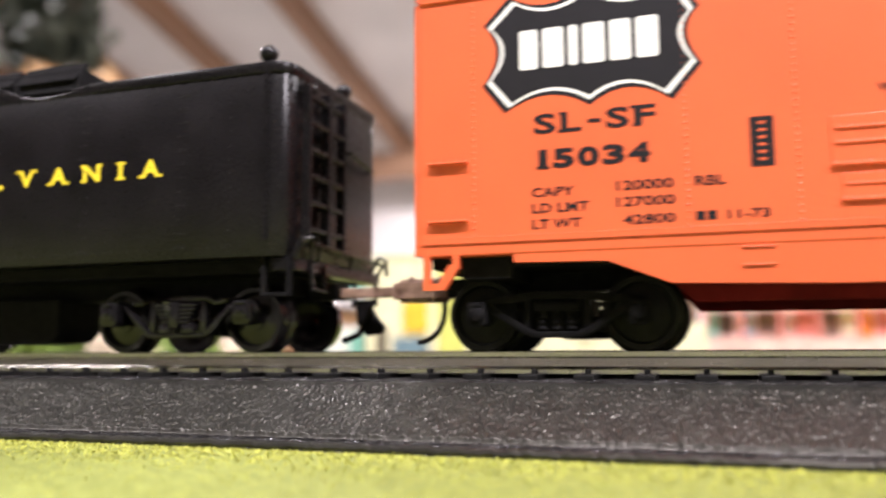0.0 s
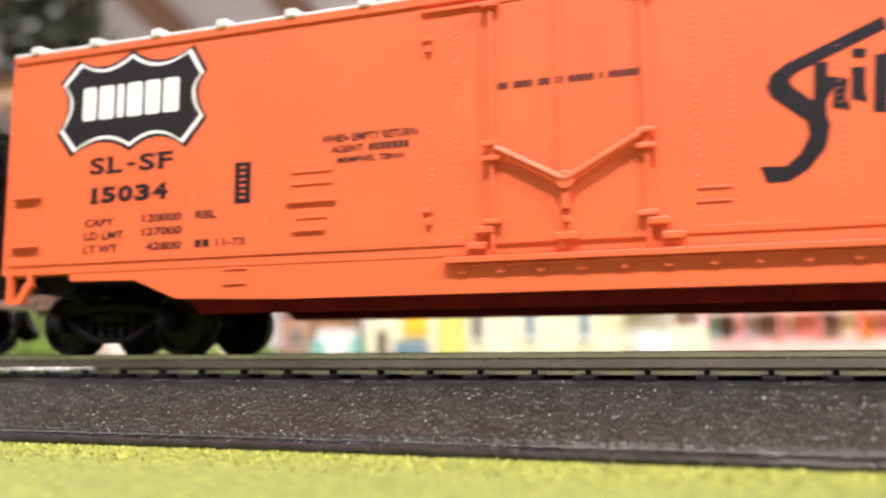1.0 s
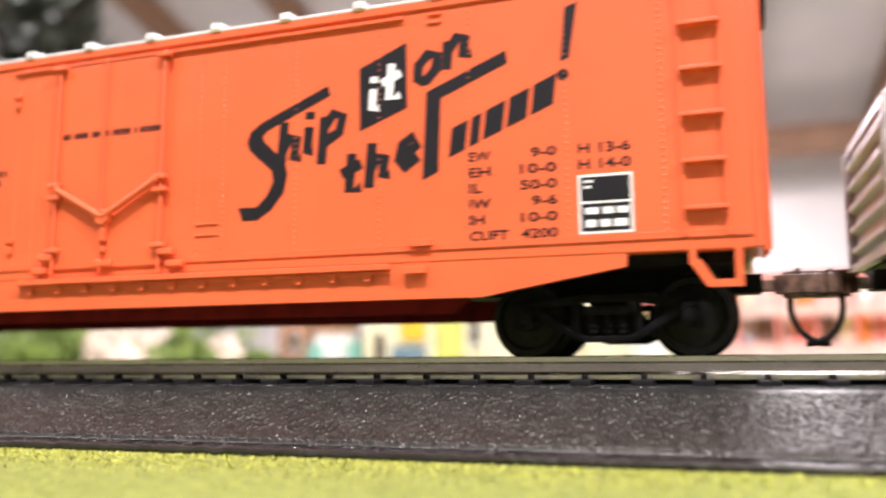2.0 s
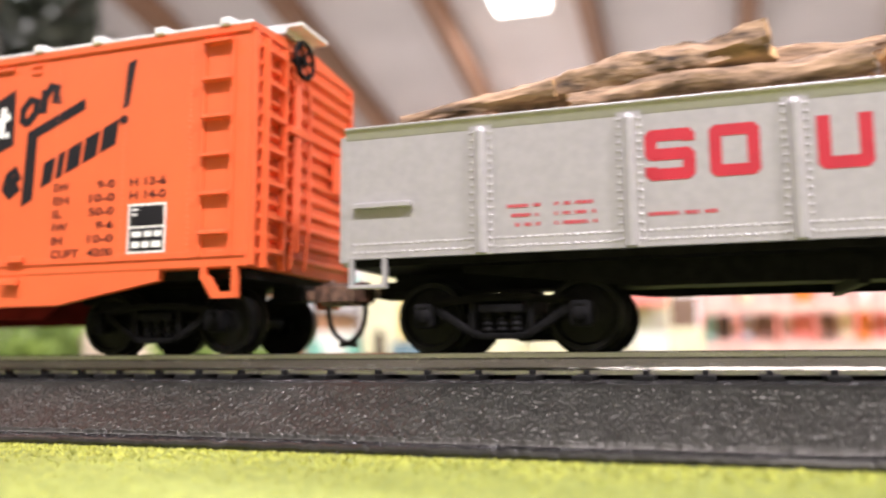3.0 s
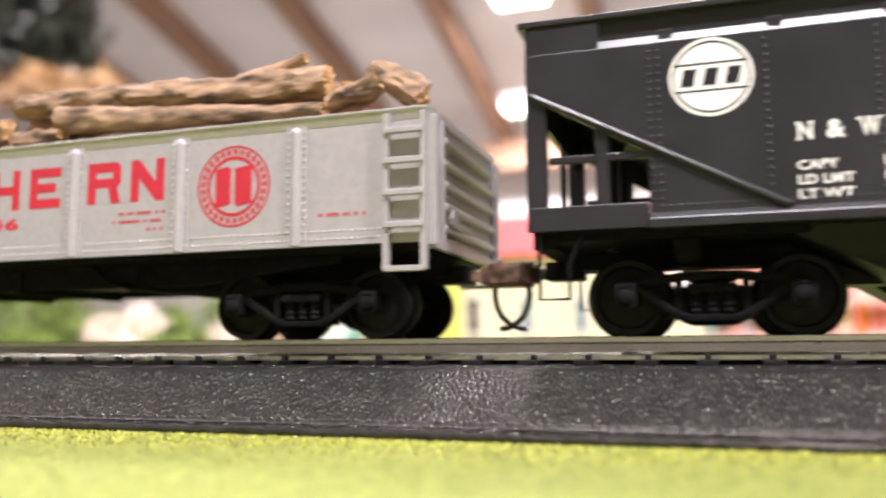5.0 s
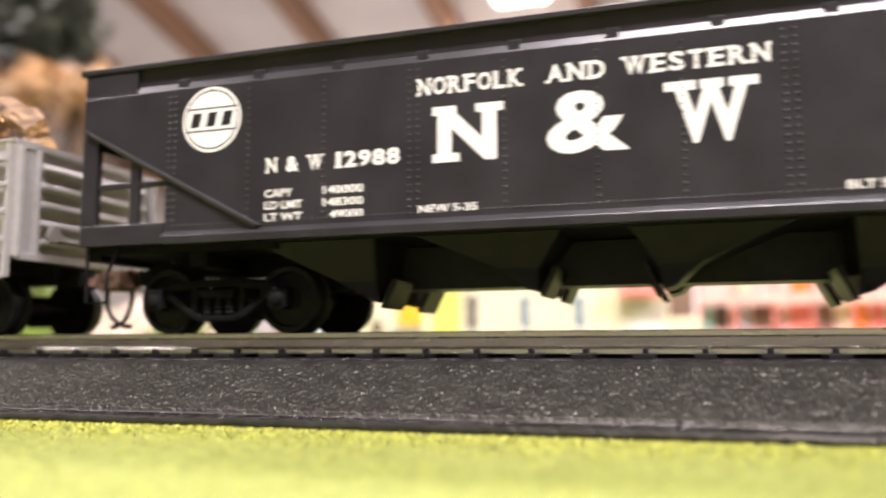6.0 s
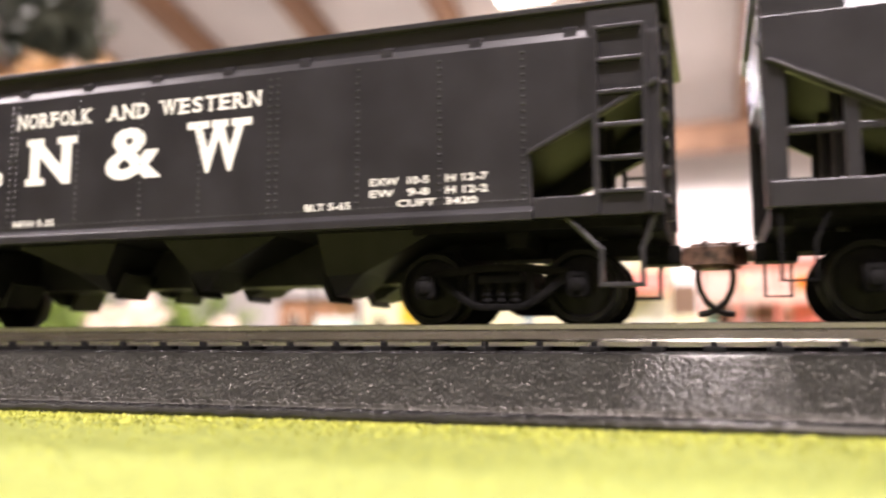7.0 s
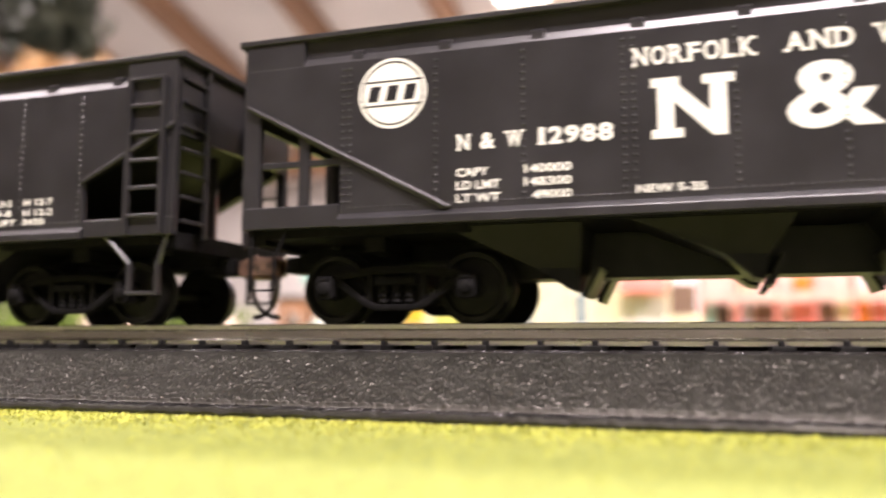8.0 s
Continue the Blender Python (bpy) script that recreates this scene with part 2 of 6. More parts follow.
def slab_text(parent, words, x0, x1, z0, z1, y, mat, bold=0.02, gap=0.1):
    """Slab-serif capitals: built-in letters set one by one, with feet."""
    total = sum(WIDTHS.get(c, 0.76) + gap for c in words) - gap
    k, h = (x1 - x0) / total, z1 - z0
    bm, x = B(), x0
    for c in words:
        w = WIDTHS.get(c, 0.76) * k
        if c == "-":
            box(bm, x + 0.1 * w, x + 0.9 * w, y - 0.06, y - 0.01, z0 + 0.36 * h, z0 + 0.54 * h)
        elif c != " ":
            cu = bpy.data.curves.new("words", "FONT")
            cu.body, cu.size, cu.offset, cu.resolution_u = c, 1.0, bold, 3
            ob = bpy.data.objects.new("words", cu)
            me = bpy.data.meshes.new_from_object(ob)
            co = np.array([v.co[:] for v in me.vertices])
            lo, hi = co.min(0), co.max(0)
            inset = 0.31 * w if c == "I" else 0.2 * w if c == "1" else 0.06 * w if c in FEET else 0.0
            n0 = len(bm.verts)
            bm.from_mesh(me)
            bm.verts.ensure_lookup_table()
            for v in bm.verts[n0:]:
                v.co = (x + inset + (v.co.x - lo[0]) / (hi[0] - lo[0]) * (w - 2 * inset), y - 0.05, z0 + (v.co.y - lo[1]) / (hi[1] - lo[1]) * h)
            bpy.data.objects.remove(ob)
            bpy.data.curves.remove(cu)
            bpy.data.meshes.remove(me)
            fw = (0.9 if c in "I1" else 0.3) * w
            for fs, za in zip(FEET.get(c, ((), ())), (z0, z1 - 0.14 * h)):
                for f in fs:
                    box(bm, x + f * w - fw / 2, x + f * w + fw / 2, y - 0.06, y - 0.01, za, za + 0.14 * h)
        x += w + gap * k
    letters(bm, mat, parent)


def block_letter(parent, c, x, z, W, H, y, mat):
    """Square-cut capitals drawn as outlines."""
    s, k, m0, m1 = W * 0.25, W * 0.11, H * 0.39, H * 0.61
    half = [(W / 2, 0), (W / 2, s), (s, s), (s, H - s), (W / 2, H - s), (W / 2, H), (k, H), (0, H - k), (0, k), (k, 0)]
    shapes = {
        "S": [[(k, 0), (W - k, 0), (W, k), (W, m0 + s - k), (W - k, m0 + s), (s, m0 + s), (s, H - s), (W - s, H - s), (W - s, H * 0.74), (W, H * 0.74), (W, H - k), (W - k, H), (k, H), (0, H - k), (0, m0 + k), (k, m0), (W - s, m0), (W - s, s), (s, s), (s, H * 0.27), (0, H * 0.27), (0, k)]],
        "O": [half, [(W - a, b) for a, b in half[::-1]]],
        "U": [[(k, 0), (W - k, 0), (W, k), (W, H), (W - s, H), (W - s, s), (s, s), (s, H), (0, H), (0, k)]],
        "T": [[(W / 2 - s / 2, 0), (W / 2 + s / 2, 0), (W / 2 + s / 2, H - s), (W, H - s), (W, H), (0, H), (0, H - s), (W / 2 - s / 2, H - s)]],
        "H": [[(0, 0), (s, 0), (s, m0), (W - s, m0), (W - s, 0), (W, 0), (W, H), (W - s, H), (W - s, m1), (s, m1), (s, H), (0, H)]],
        "E": [[(0, 0), (W, 0), (W, s), (s, s), (s, m0), (W * 0.85, m0), (W * 0.85, m1), (s, m1), (s, H - s), (W, H - s), (W, H), (0, H)]],
        "R": [[(0, 0), (s, 0), (s, m0), (s, m1), (s, H - s), (s, H), (0, H)], [(s, H), (W - k, H), (W, H - k), (W, m0 + k), (W - k, m0), (W, 0), (W - s * 1.1, 0), (W - s * 1.5, m0), (s, m0), (s, m1), (W - s, m1), (W - s, H - s), (s, H - s)]],
        "N": [[(0, 0), (s, 0), (s, H * 0.56), (W - s, 0), (W, 0), (W, H), (W - s, H), (W - s, H * 0.44), (s, H), (0, H)]],
    }[c]
    bm = B()
    for pts in shapes:
        prism(bm, [(x + a, z + b) for a, b in pts], y - 0.05, y)
    bmesh.ops.remove_doubles(bm, verts=bm.verts, dist=0.001)
    return part("lettering", bm, mat, parent)


def bars(parent, rects, y, mat, depth=0.05, name="lettering"):
    """Writing too small to read: plain bars (x0, x1, z0, z1)."""
    for x0, x1, z0, z1 in rects:
        boxes(name, mat, parent, (x0, x1, y - depth, y, z0, z1))


def small_row(x0, x1, z, h, seed, word=2.2):
    """One line of tiny words, as bars."""
    rnd, out, x = random.Random(seed), [], x0
    while x < x1 - 0.4:
        w = min(rnd.uniform(0.4, 0.62), x1 - x)
        out.append((x, x + w * 0.75, z, z + h))
        x += w
        if rnd.random() < 0.8 / word:
            x += 0.6
    return out


def flat_shape(parent, pts, y, mat, depth=0.05, name="emblem"):
    bm = B()
    prism(bm, pts, y - depth, y)
    return part(name, bm, mat, parent)


def ring_shape(parent, cx, cz, r0, r1, y, mat, depth=0.05, n=40, name="emblem_ring"):
    bm = B()
    rings = [[bm.verts.new((cx + r * math.cos(2 * math.pi * k / n), y - depth, cz + r * math.sin(2 * math.pi * k / n))) for k in range(n)] for r in (r0, r1)]
    for k in range(n):
        bm.faces.new((rings[0][k], rings[0][(k + 1) % n], rings[1][(k + 1) % n], rings[1][k]))
    return part(name, bm, mat, parent)


def disc(cx, cz, r, n=40):
    return [(cx + r * math.cos(2 * math.pi * k / n), cz + r * math.sin(2 * math.pi * k / n)) for k in range(n)]


BRUSH = {
    "h": [[(0.12, 1.55), (0.12, 0)], [(0.12, 0.62), (0.42, 0.95), (0.72, 0.8), (0.66, 0.2), (0.98, 0.1)]],
    "i": [[(0.3, 1.0), (0.3, 0.2), (0.8, 0.1)], [(0.3, 1.25), (0.3, 1.5)]],
    "p": [[(0.14, 1.05), (0.14, -0.45)], [(0.14, 0.7), (0.5, 1.0), (0.86, 0.75), (0.78, 0.3), (0.2, 0.2)]],
    "o": [[(0.5, 0.0), (0.12, 0.25), (0.12, 0.75), (0.5, 1.0), (0.88, 0.75), (0.88, 0.25), (0.5, 0.0), (0.2, 0.12)]],
    "n": [[(0.12, 1.0), (0.12, 0)], [(0.12, 0.62), (0.44, 0.98), (0.74, 0.8), (0.7, 0.2), (1.0, 0.12)]],
    "t": [[(0.42, 1.5), (0.42, 0.2), (0.95, 0.12)], [(0.0, 0.95), (0.9, 0.95)]],
    "e": [[(0.14, 0.42), (0.86, 0.62), (0.62, 1.0), (0.24, 0.9), (0.12, 0.4), (0.36, 0.04), (0.92, 0.2)]],
}


def brush_letter(parent, c, x, z, w, h, y, mat, weight, skew=0.42, slant=0.08, depth=0.05):
    """A letter painted with a broad brush: ribbons along its strokes, on a rising line."""
    bm = B()
    for k, stroke in enumerate(BRUSH[c]):
        pts = [Vector((x + a * w + slant * b * h, z + b * h + skew * a * w)) for a, b in stroke]
        sides = []
        for i, p in enumerate(pts):
            d = (pts[min(i + 1, len(pts) - 1)] - pts[max(i - 1, 0)]).normalized()
            nrm = Vector((-d.y, d.x)) * weight / 2
            sides.append([bm.verts.new((q.x, y - depth - 0.004 * k, q.y)) for q in (p + nrm, p - nrm)])
        for A, D in zip(sides, sides[1:]):
            bm.faces.new((A[0], A[1], D[1], D[0]))
    part("letter", bm, mat, parent)


# ---- the hall ----
EAVE_Y, EAVE_Z, RIDGE_Z, HALL_X, FLOOR_Z = 6.4, 1.6, 3.02, 8.0, -0.95


def metre_part(name, bm, mat, label="", kind="structure"):
    for v in bm.verts:
        v.co *= 1000.0
    o = part(name, bm, mat, None)
    return tagged(o, label, kind=kind)


def hall():
    bm = B(); box(bm, -HALL_X, HALL_X, -EAVE_Y, EAVE_Y, FLOOR_Z - 0.1, FLOOR_Z)
    metre_part("floor", bm, CONCRETE, "grey concrete hall floor")
    for nm, y0, y1 in (("wall_north", EAVE_Y, EAVE_Y + 0.15), ("wall_south", -EAVE_Y - 0.15, -EAVE_Y)):
        bm = B(); box(bm, -HALL_X, HALL_X, y0, y1, FLOOR_Z - 0.1, EAVE_Z)
        metre_part(nm, bm, WALL_WHITE, "pale painted hall wall")
    for nm, x0, x1 in (("wall_west", -HALL_X - 0.15, -HALL_X), ("wall_east", HALL_X, HALL_X + 0.15)):
        bm = B()
        prism(bm, [(-EAVE_Y - 0.15, FLOOR_Z - 0.1), (EAVE_Y + 0.15, FLOOR_Z - 0.1), (EAVE_Y + 0.15, EAVE_Z), (0, RIDGE_Z), (-EAVE_Y - 0.15, EAVE_Z)], x0, x1, "x")
        metre_part(nm, bm, WALL_WHITE, "pale painted gable wall")
    bm = B()
    t = 0.12
    prism(bm, [(-EAVE_Y - 0.15, EAVE_Z), (0, RIDGE_Z), (EAVE_Y + 0.15, EAVE_Z), (EAVE_Y + 0.15, EAVE_Z + t), (0, RIDGE_Z + t), (-EAVE_Y - 0.15, EAVE_Z + t)], -HALL_X, HALL_X, "x")
    metre_part("ceiling", bm, CEIL_WHITE, "sloping pale ceiling panels under the roof")
    x = -7.4
    while x < 7.6:
        for s in (-1, 1):
            bm = B()
            d = 0.16
            pts = [(0, RIDGE_Z - 0.003), (s * (EAVE_Y - 0.003), EAVE_Z - 0.003 + 0.0005), (s * (EAVE_Y - 0.003), EAVE_Z - d), (0, RIDGE_Z - d)]
            prism(bm, pts if s > 0 else pts[::-1], x - 0.05, x + 0.05, "x")
            metre_part("rafter", bm, RAFTER, "brown wooden rafter under the sloping ceiling")
        x += 0.85
    for y in (2.9, 5.95):
        z = RIDGE_Z - (RIDGE_Z - EAVE_Z) * y / EAVE_Y - 0.16
        bm = B(); box(bm, -HALL_X + 0.01, HALL_X - 0.01, y - 0.06, y + 0.06, z - 0.2, z - 0.002)
        metre_part("beam", bm, RAFTER, "long brown wooden cross beam")


def emitter(name, rgb, s):
    m = bpy.data.materials.new(name)
    m.use_nodes = True
    b = m.node_tree.nodes["Principled BSDF"]
    b.inputs["Base Color"].default_value = (0.9, 0.9, 0.9, 1)
    b.inputs["Emission Color"].default_value = (*rgb, 1)
    b.inputs["Emission Strength"].default_value = s
    return m


LAMP_GLOW = emitter("lamp_diffuser", (1, 0.96, 0.9), 9.0)


def hall_lamp(x, y, z, sx, sy, watts):
    top = RIDGE_Z - (RIDGE_Z - EAVE_Z) * abs(y) / EAVE_Y
    L = empty_thing("hall_lamp", x * 1000, y * 1000, z * 1000, "white hanging hall lamp with a glowing diffuser", "lamp", "hall lamps")
    sx, sy = sx * 1000, sy * 1000
    boxes("housing", WALL_WHITE, L, (-sx / 2 - 15, sx / 2 + 15, -sy / 2 - 15, sy / 2 + 15, 12, 70), bevel=6)
    boxes("diffuser", LAMP_GLOW, L, (-sx / 2, sx / 2, -sy / 2, sy / 2, -8, 11))
    for dx in (-sx * 0.4, sx * 0.4):
        bm = B()
        wire(bm, [(dx, 0, 68), (dx, 0, (top - z) * 1000)], 4)
        part("hanger", bm, CHROME, L)
    if watts:
        hall_light(x, y, z - 0.02, watts, sx / 1000, sy / 1000)


hall()
# added lamps; the front row grows stronger towards +x to brighten that side
for lx, ly in ADDED_LAMPS:
    hall_lamp(lx, ly, RIDGE_Z - (RIDGE_Z - EAVE_Z) * abs(ly) / EAVE_Y - 0.45, 0.9, 0.22, 106 + 24 * lx if ly < 0 else 60)
hall_lamp(-0.95, 4.29, 1.93, 0.28, 0.2, 90)
hall_lamp(-1.17, 5.27, 1.59, 0.2, 0.2, 90)


# ---- table, mat and track ----
def table():
    T = empty_thing("layout_table", -100, 500, MAT_Z - 2, "plywood layout table on square wooden legs", "table")
    top = boxes("tabletop", TABLE_WOOD, T, (-1500, 1500, -620, 900, -22, 0), bevel=2)
    h = FLOOR_Z * 1000 - (MAT_Z - 2)
    for x in (-1420, 1420):
        for y in (-540, 820):
            boxes("leg", TABLE_WOOD, T, (x - 40, x + 40, y - 40, y + 40, h, -22), bevel=2)
    return T


def grass():
    bm = B()
    box(bm, -1590, 1390, -100, 1380, MAT_Z - 2, MAT_Z)
    tagged(part("ground", bm, GRASS, None), "bright yellow-green flocked grass mat", kind="structure")
    rnd = random.Random(4)
    verts, faces = [], []
    for i in range(18000):
        x = rnd.uniform(-125, 60)
        y = AXIS - 30.6 - abs(rnd.gauss(0, 1)) * 7 if i % 3 else rnd.uniform(22, 86)
        h, w = rnd.uniform(0.08, 0.3), rnd.uniform(0.1, 0.22)
        a = rnd.uniform(0, 6.3)
        lx, ly = rnd.gauss(0, 0.35), rnd.gauss(0, 0.35)
        k = len(verts)
        c, s = math.cos(a) * w, math.sin(a) * w
        verts += [(x - c, y - s, MAT_Z - 0.05), (x + c, y + s, MAT_Z - 0.05), (x + lx, y + ly, MAT_Z + h)]
        faces.append((k, k + 1, k + 2))
    me = bpy.data.meshes.new("grass_fibre")
    me.from_pydata([[c * MM for c in v] for v in verts], [], faces)
    me.materials.append(LIT_FIBRE)
    tagged(new("grass_fibre", me), "short yellow-green flock fibres on the mat", "grass", kind="stuff")


TIE_PITCH = 7.13


def track():
    T = empty_thing("track", 0, AXIS, 0, "nickel rails on black ties and dark plastic roadbed", "railway track")
    x0, x1 = -780, 720
    bm = B()
    half = [(16.2, -3.55), (17.0, -3.9), (28.6, -10.0), (29.4, -10.3), (30.4, -10.5), (30.6, -11.2)]
    pts = [(-a, b) for a, b in half[::-1]] + half
    prism(bm, pts, x0, x1, "x")
    part("roadbed", bm, ROADBED, T, "pebbled dark grey plastic roadbed shoulder", smooth=False)
    # block added between the rails; tie black paints the gaps' shade
    boxes("roadbed_core", TIE, T, (x0, x1, -7.3, 7.3, -3.6, -2.98))
    # the pebbled face of the near shoulder, moulded in relief
    xs = np.arange(-135.0, 62.0, 0.13)
    us = np.linspace(0.0, 1.0, 100)
    verts = []
    for x in xs:
        for u in us:
            p = Vector((x, u * 13.1, 0))
            d = noise.voronoi(Vector((p.x / 0.46, p.y / 0.66, 0)) + Vector((0.45 * noise.noise(p / 1.1), 0.45 * noise.noise(p / 1.1 + Vector((5, 3, 1))), 0)))[0][0]
            h = 0.25 * (1.0 - min(1.0, 1.35 * d)) + 0.1 * noise.noise(p / 0.36 + Vector((9, 4, 2))) + 0.05 * noise.noise(p / 0.2)
            h = 0.05 + max(h, -0.03) * min(1.0, 12 * u, 12 * (1 - u) + 0.35)
            h += 0.4 * math.exp(-((u - 0.955) / 0.022) ** 2) * (1 + 0.5 * noise.noise(Vector((x / 0.9, 3, 1))))
            verts.append((x * MM, (-17.0 - 11.6 * u - 0.465 * h) * MM, (-3.9 - 6.1 * u + 0.885 * h) * MM))
    k = len(us)
    faces = [(i * k + j, (i + 1) * k + j, (i + 1) * k + j + 1, i * k + j + 1) for i in range(len(xs) - 1) for j in range(k - 1)]
    me = bpy.data.meshes.new("shoulder")
    me.from_pydata(verts, [], faces)
    me.materials.append(RELIEF)
    me.polygons.foreach_set("use_smooth", [True] * len(me.polygons))
    ob = new("shoulder", me)
    ob.parent = T
    ob["label"] = "glossy pebbled black roadbed shoulder"
    bm = B()
    rnd = random.Random(12)
    wire(bm, [(-135 + k * 0.55 + rnd.uniform(-0.1, 0.1), -30.25 + rnd.uniform(-0.12, 0.12), -10.7 + rnd.uniform(-0.1, 0.14)) for k in range(358)], 0.5, 8)
    part("edge_bead", bm, RELIEF, T, "uneven rounded lower edge of the roadbed", smooth=True)
    for s in (-1, 1):
        c = s * 8.9
        prof = [(-1.45, -2.92), (1.45, -2.92), (1.45, -2.4), (0.4, -2.0), (0.3, -0.95), (0.68, -0.75), (0.68, -0.12), (0.5, 0.0), (-0.5, 0.0), (-0.68, -0.12), (-0.68, -0.75), (-0.3, -0.95), (-0.4, -2.0), (-1.45, -2.4)]
        bm = B()
        prism(bm, [(c + a, b) for a, b in prof], x0, x1, "x")
        part("rail", bm, STEEL, T, "shiny nickel silver rail")
    proto = None
    i, x = 0, -0.9 - 109 * TIE_PITCH
    rnd = random.Random(8)
    while x < x1 - 4:
        if proto is None:
            bm = B()
            box(bm, -1.25, 1.25, -14.6, 14.6, -3.6, -2.9)
            for s in (-1, 1):
                for d in (-1.75, 1.75):
                    box(bm, -0.32, 0.32, s * 8.9 + d - 0.36, s * 8.9 + d + 0.36, -2.95, -2.3)
            proto = part("tie", bm, TIE, T, "", bevel=0.12)
            ob = proto
        else:
            ob = new("tie", proto.data)
            ob.parent = T
        ob.matrix_basis = pose((x + rnd.uniform(-0.1, 0.1)) * MM, 0, 0)
        x += TIE_PITCH


# ---- train parts ----
WHEELSETS = []


def wheelset_mesh(mat):
    bm = B()
    prof = [(0.9, -12.2), (0.9, -10.4), (1.7, -10.3), (1.7, -9.9), (3.7, -9.5), (4.0, -10.3), (4.65, -10.3), (4.75, -10.1), (4.8, -7.9), (5.4, -7.6), (5.4, -7.1), (3.9, -7.0), (1.6, -7.6), (1.1, -7.0)]
    lathe(bm, prof + [(r, -a) for r, a in prof[::-1]], 32)
    finish(bm)
    me = bpy.data.meshes.new("wheelset")
    bm.to_mesh(me)
    bm.free()
    me.materials.append(mat)
    me.polygons.foreach_set("use_smooth", [True] * len(me.polygons))
    me.set_sharp_from_angle(angle=radians(35))
    return me


WHEEL_MESH, GLOSS_WHEEL_MESH = wheelset_mesh(WHEEL_BLACK), wheelset_mesh(GLOSS_TRUCK)


def to_mesh(name, bm, mat, bevel=0.0):
    finish(bm, bevel)
    me = bpy.data.meshes.new(name)
    bm.to_mesh(me)
    bm.free()
    me.materials.append(mat)
    me.polygons.foreach_set("use_smooth", [True] * len(me.polygons))
    me.set_sharp_from_angle(angle=radians(38))
    return me


def side_frame_mesh(wb):
    """Cast truck side with journal boxes, arch, springs and plank; faces -y, y = 0 at its outside."""
    bm = B()
    h = wb / 2
    z = WHEEL_R
    prism(bm, [(-h - 1.4, z + 1.5), (-h + 0.6, z + 2.1), (-5.4, z + 2.5), (-3.4, z + 2.8), (3.4, z + 2.8), (5.4, z + 2.5), (h - 0.6, z + 2.1), (h + 1.4, z + 1.5), (h + 1.4, z + 0.9), (h - 2.0, z + 1.2), (5.0, z + 1.5), (3.0, z + 1.8), (-3.0, z + 1.8), (-5.0, z + 1.5), (-h + 2.0, z + 1.2), (-h - 1.4, z + 0.9)], 0.1, 1.5)
    for s in (-1, 1):
        pts = [(s * (h - 0.9), z + 1.4), (s * (h - 0.9), z + 0.5), (s * (h - 2.6), z - 0.5), (s * 4.6, z - 2.4), (s * 3.4, z - 3.0), (s * 2.4, z - 3.0), (s * 2.6, z - 2.3), (s * 4.2, z - 1.6), (s * (h - 2.8), z + 0.7), (s * (h - 2.0), z + 1.4)]
        prism(bm, pts if s > 0 else pts[::-1], 0.1, 1.3)
        prism(bm, [(s * 3.9 - 0.45, z - 2.3), (s * 3.9 + 0.45, z - 2.3), (s * 3.8 + 0.45, z + 2.2), (s * 3.8 - 0.45, z + 2.2)], 0.25, 1.4)
        prism(bm, [(s * h - 1.3, z - 1.2), (s * h - 0.9, z - 1.6), (s * h + 0.9, z - 1.6), (s * h + 1.3, z - 1.2), (s * h + 1.3, z + 1.2), (s * h + 1.0, z + 1.6), (s * h - 1.0, z + 1.6), (s * h - 1.3, z + 1.2)], -0.8, 1.4)
        lathe(bm, [(1.05, -0.75), (1.05, -1.0), (0.75, -1.15)], 12, (s * h, 0, z - 0.1))
        box(bm, s * h - 0.5, s * h + 0.5, -1.15, -0.7, z + 0.85, z + 1.35)
    prism(bm, [(-3.6, z - 2.3), (-3.0, z - 3.1), (3.0, z - 3.1), (3.6, z - 2.3)], -0.1, 1.7)
    box(bm, -2.9, 2.9, -0.25, 1.9, z + 0.3, z + 1.35)
    # block added behind the springs to darken their opening
    box(bm, -3.6, 3.6, 1.3, 2.0, z - 2.6, z + 0.5)
    for k in (-1, 0, 1):
        lathe(bm, [(0.85 if j % 2 else 0.6, z - 2.3 + j * 0.37) for j in range(8)], 10, (k * 1.85, 0.9, 0), "z")
    return to_mesh("side_frame", bm, TRUCK_BLACK, 0.12)


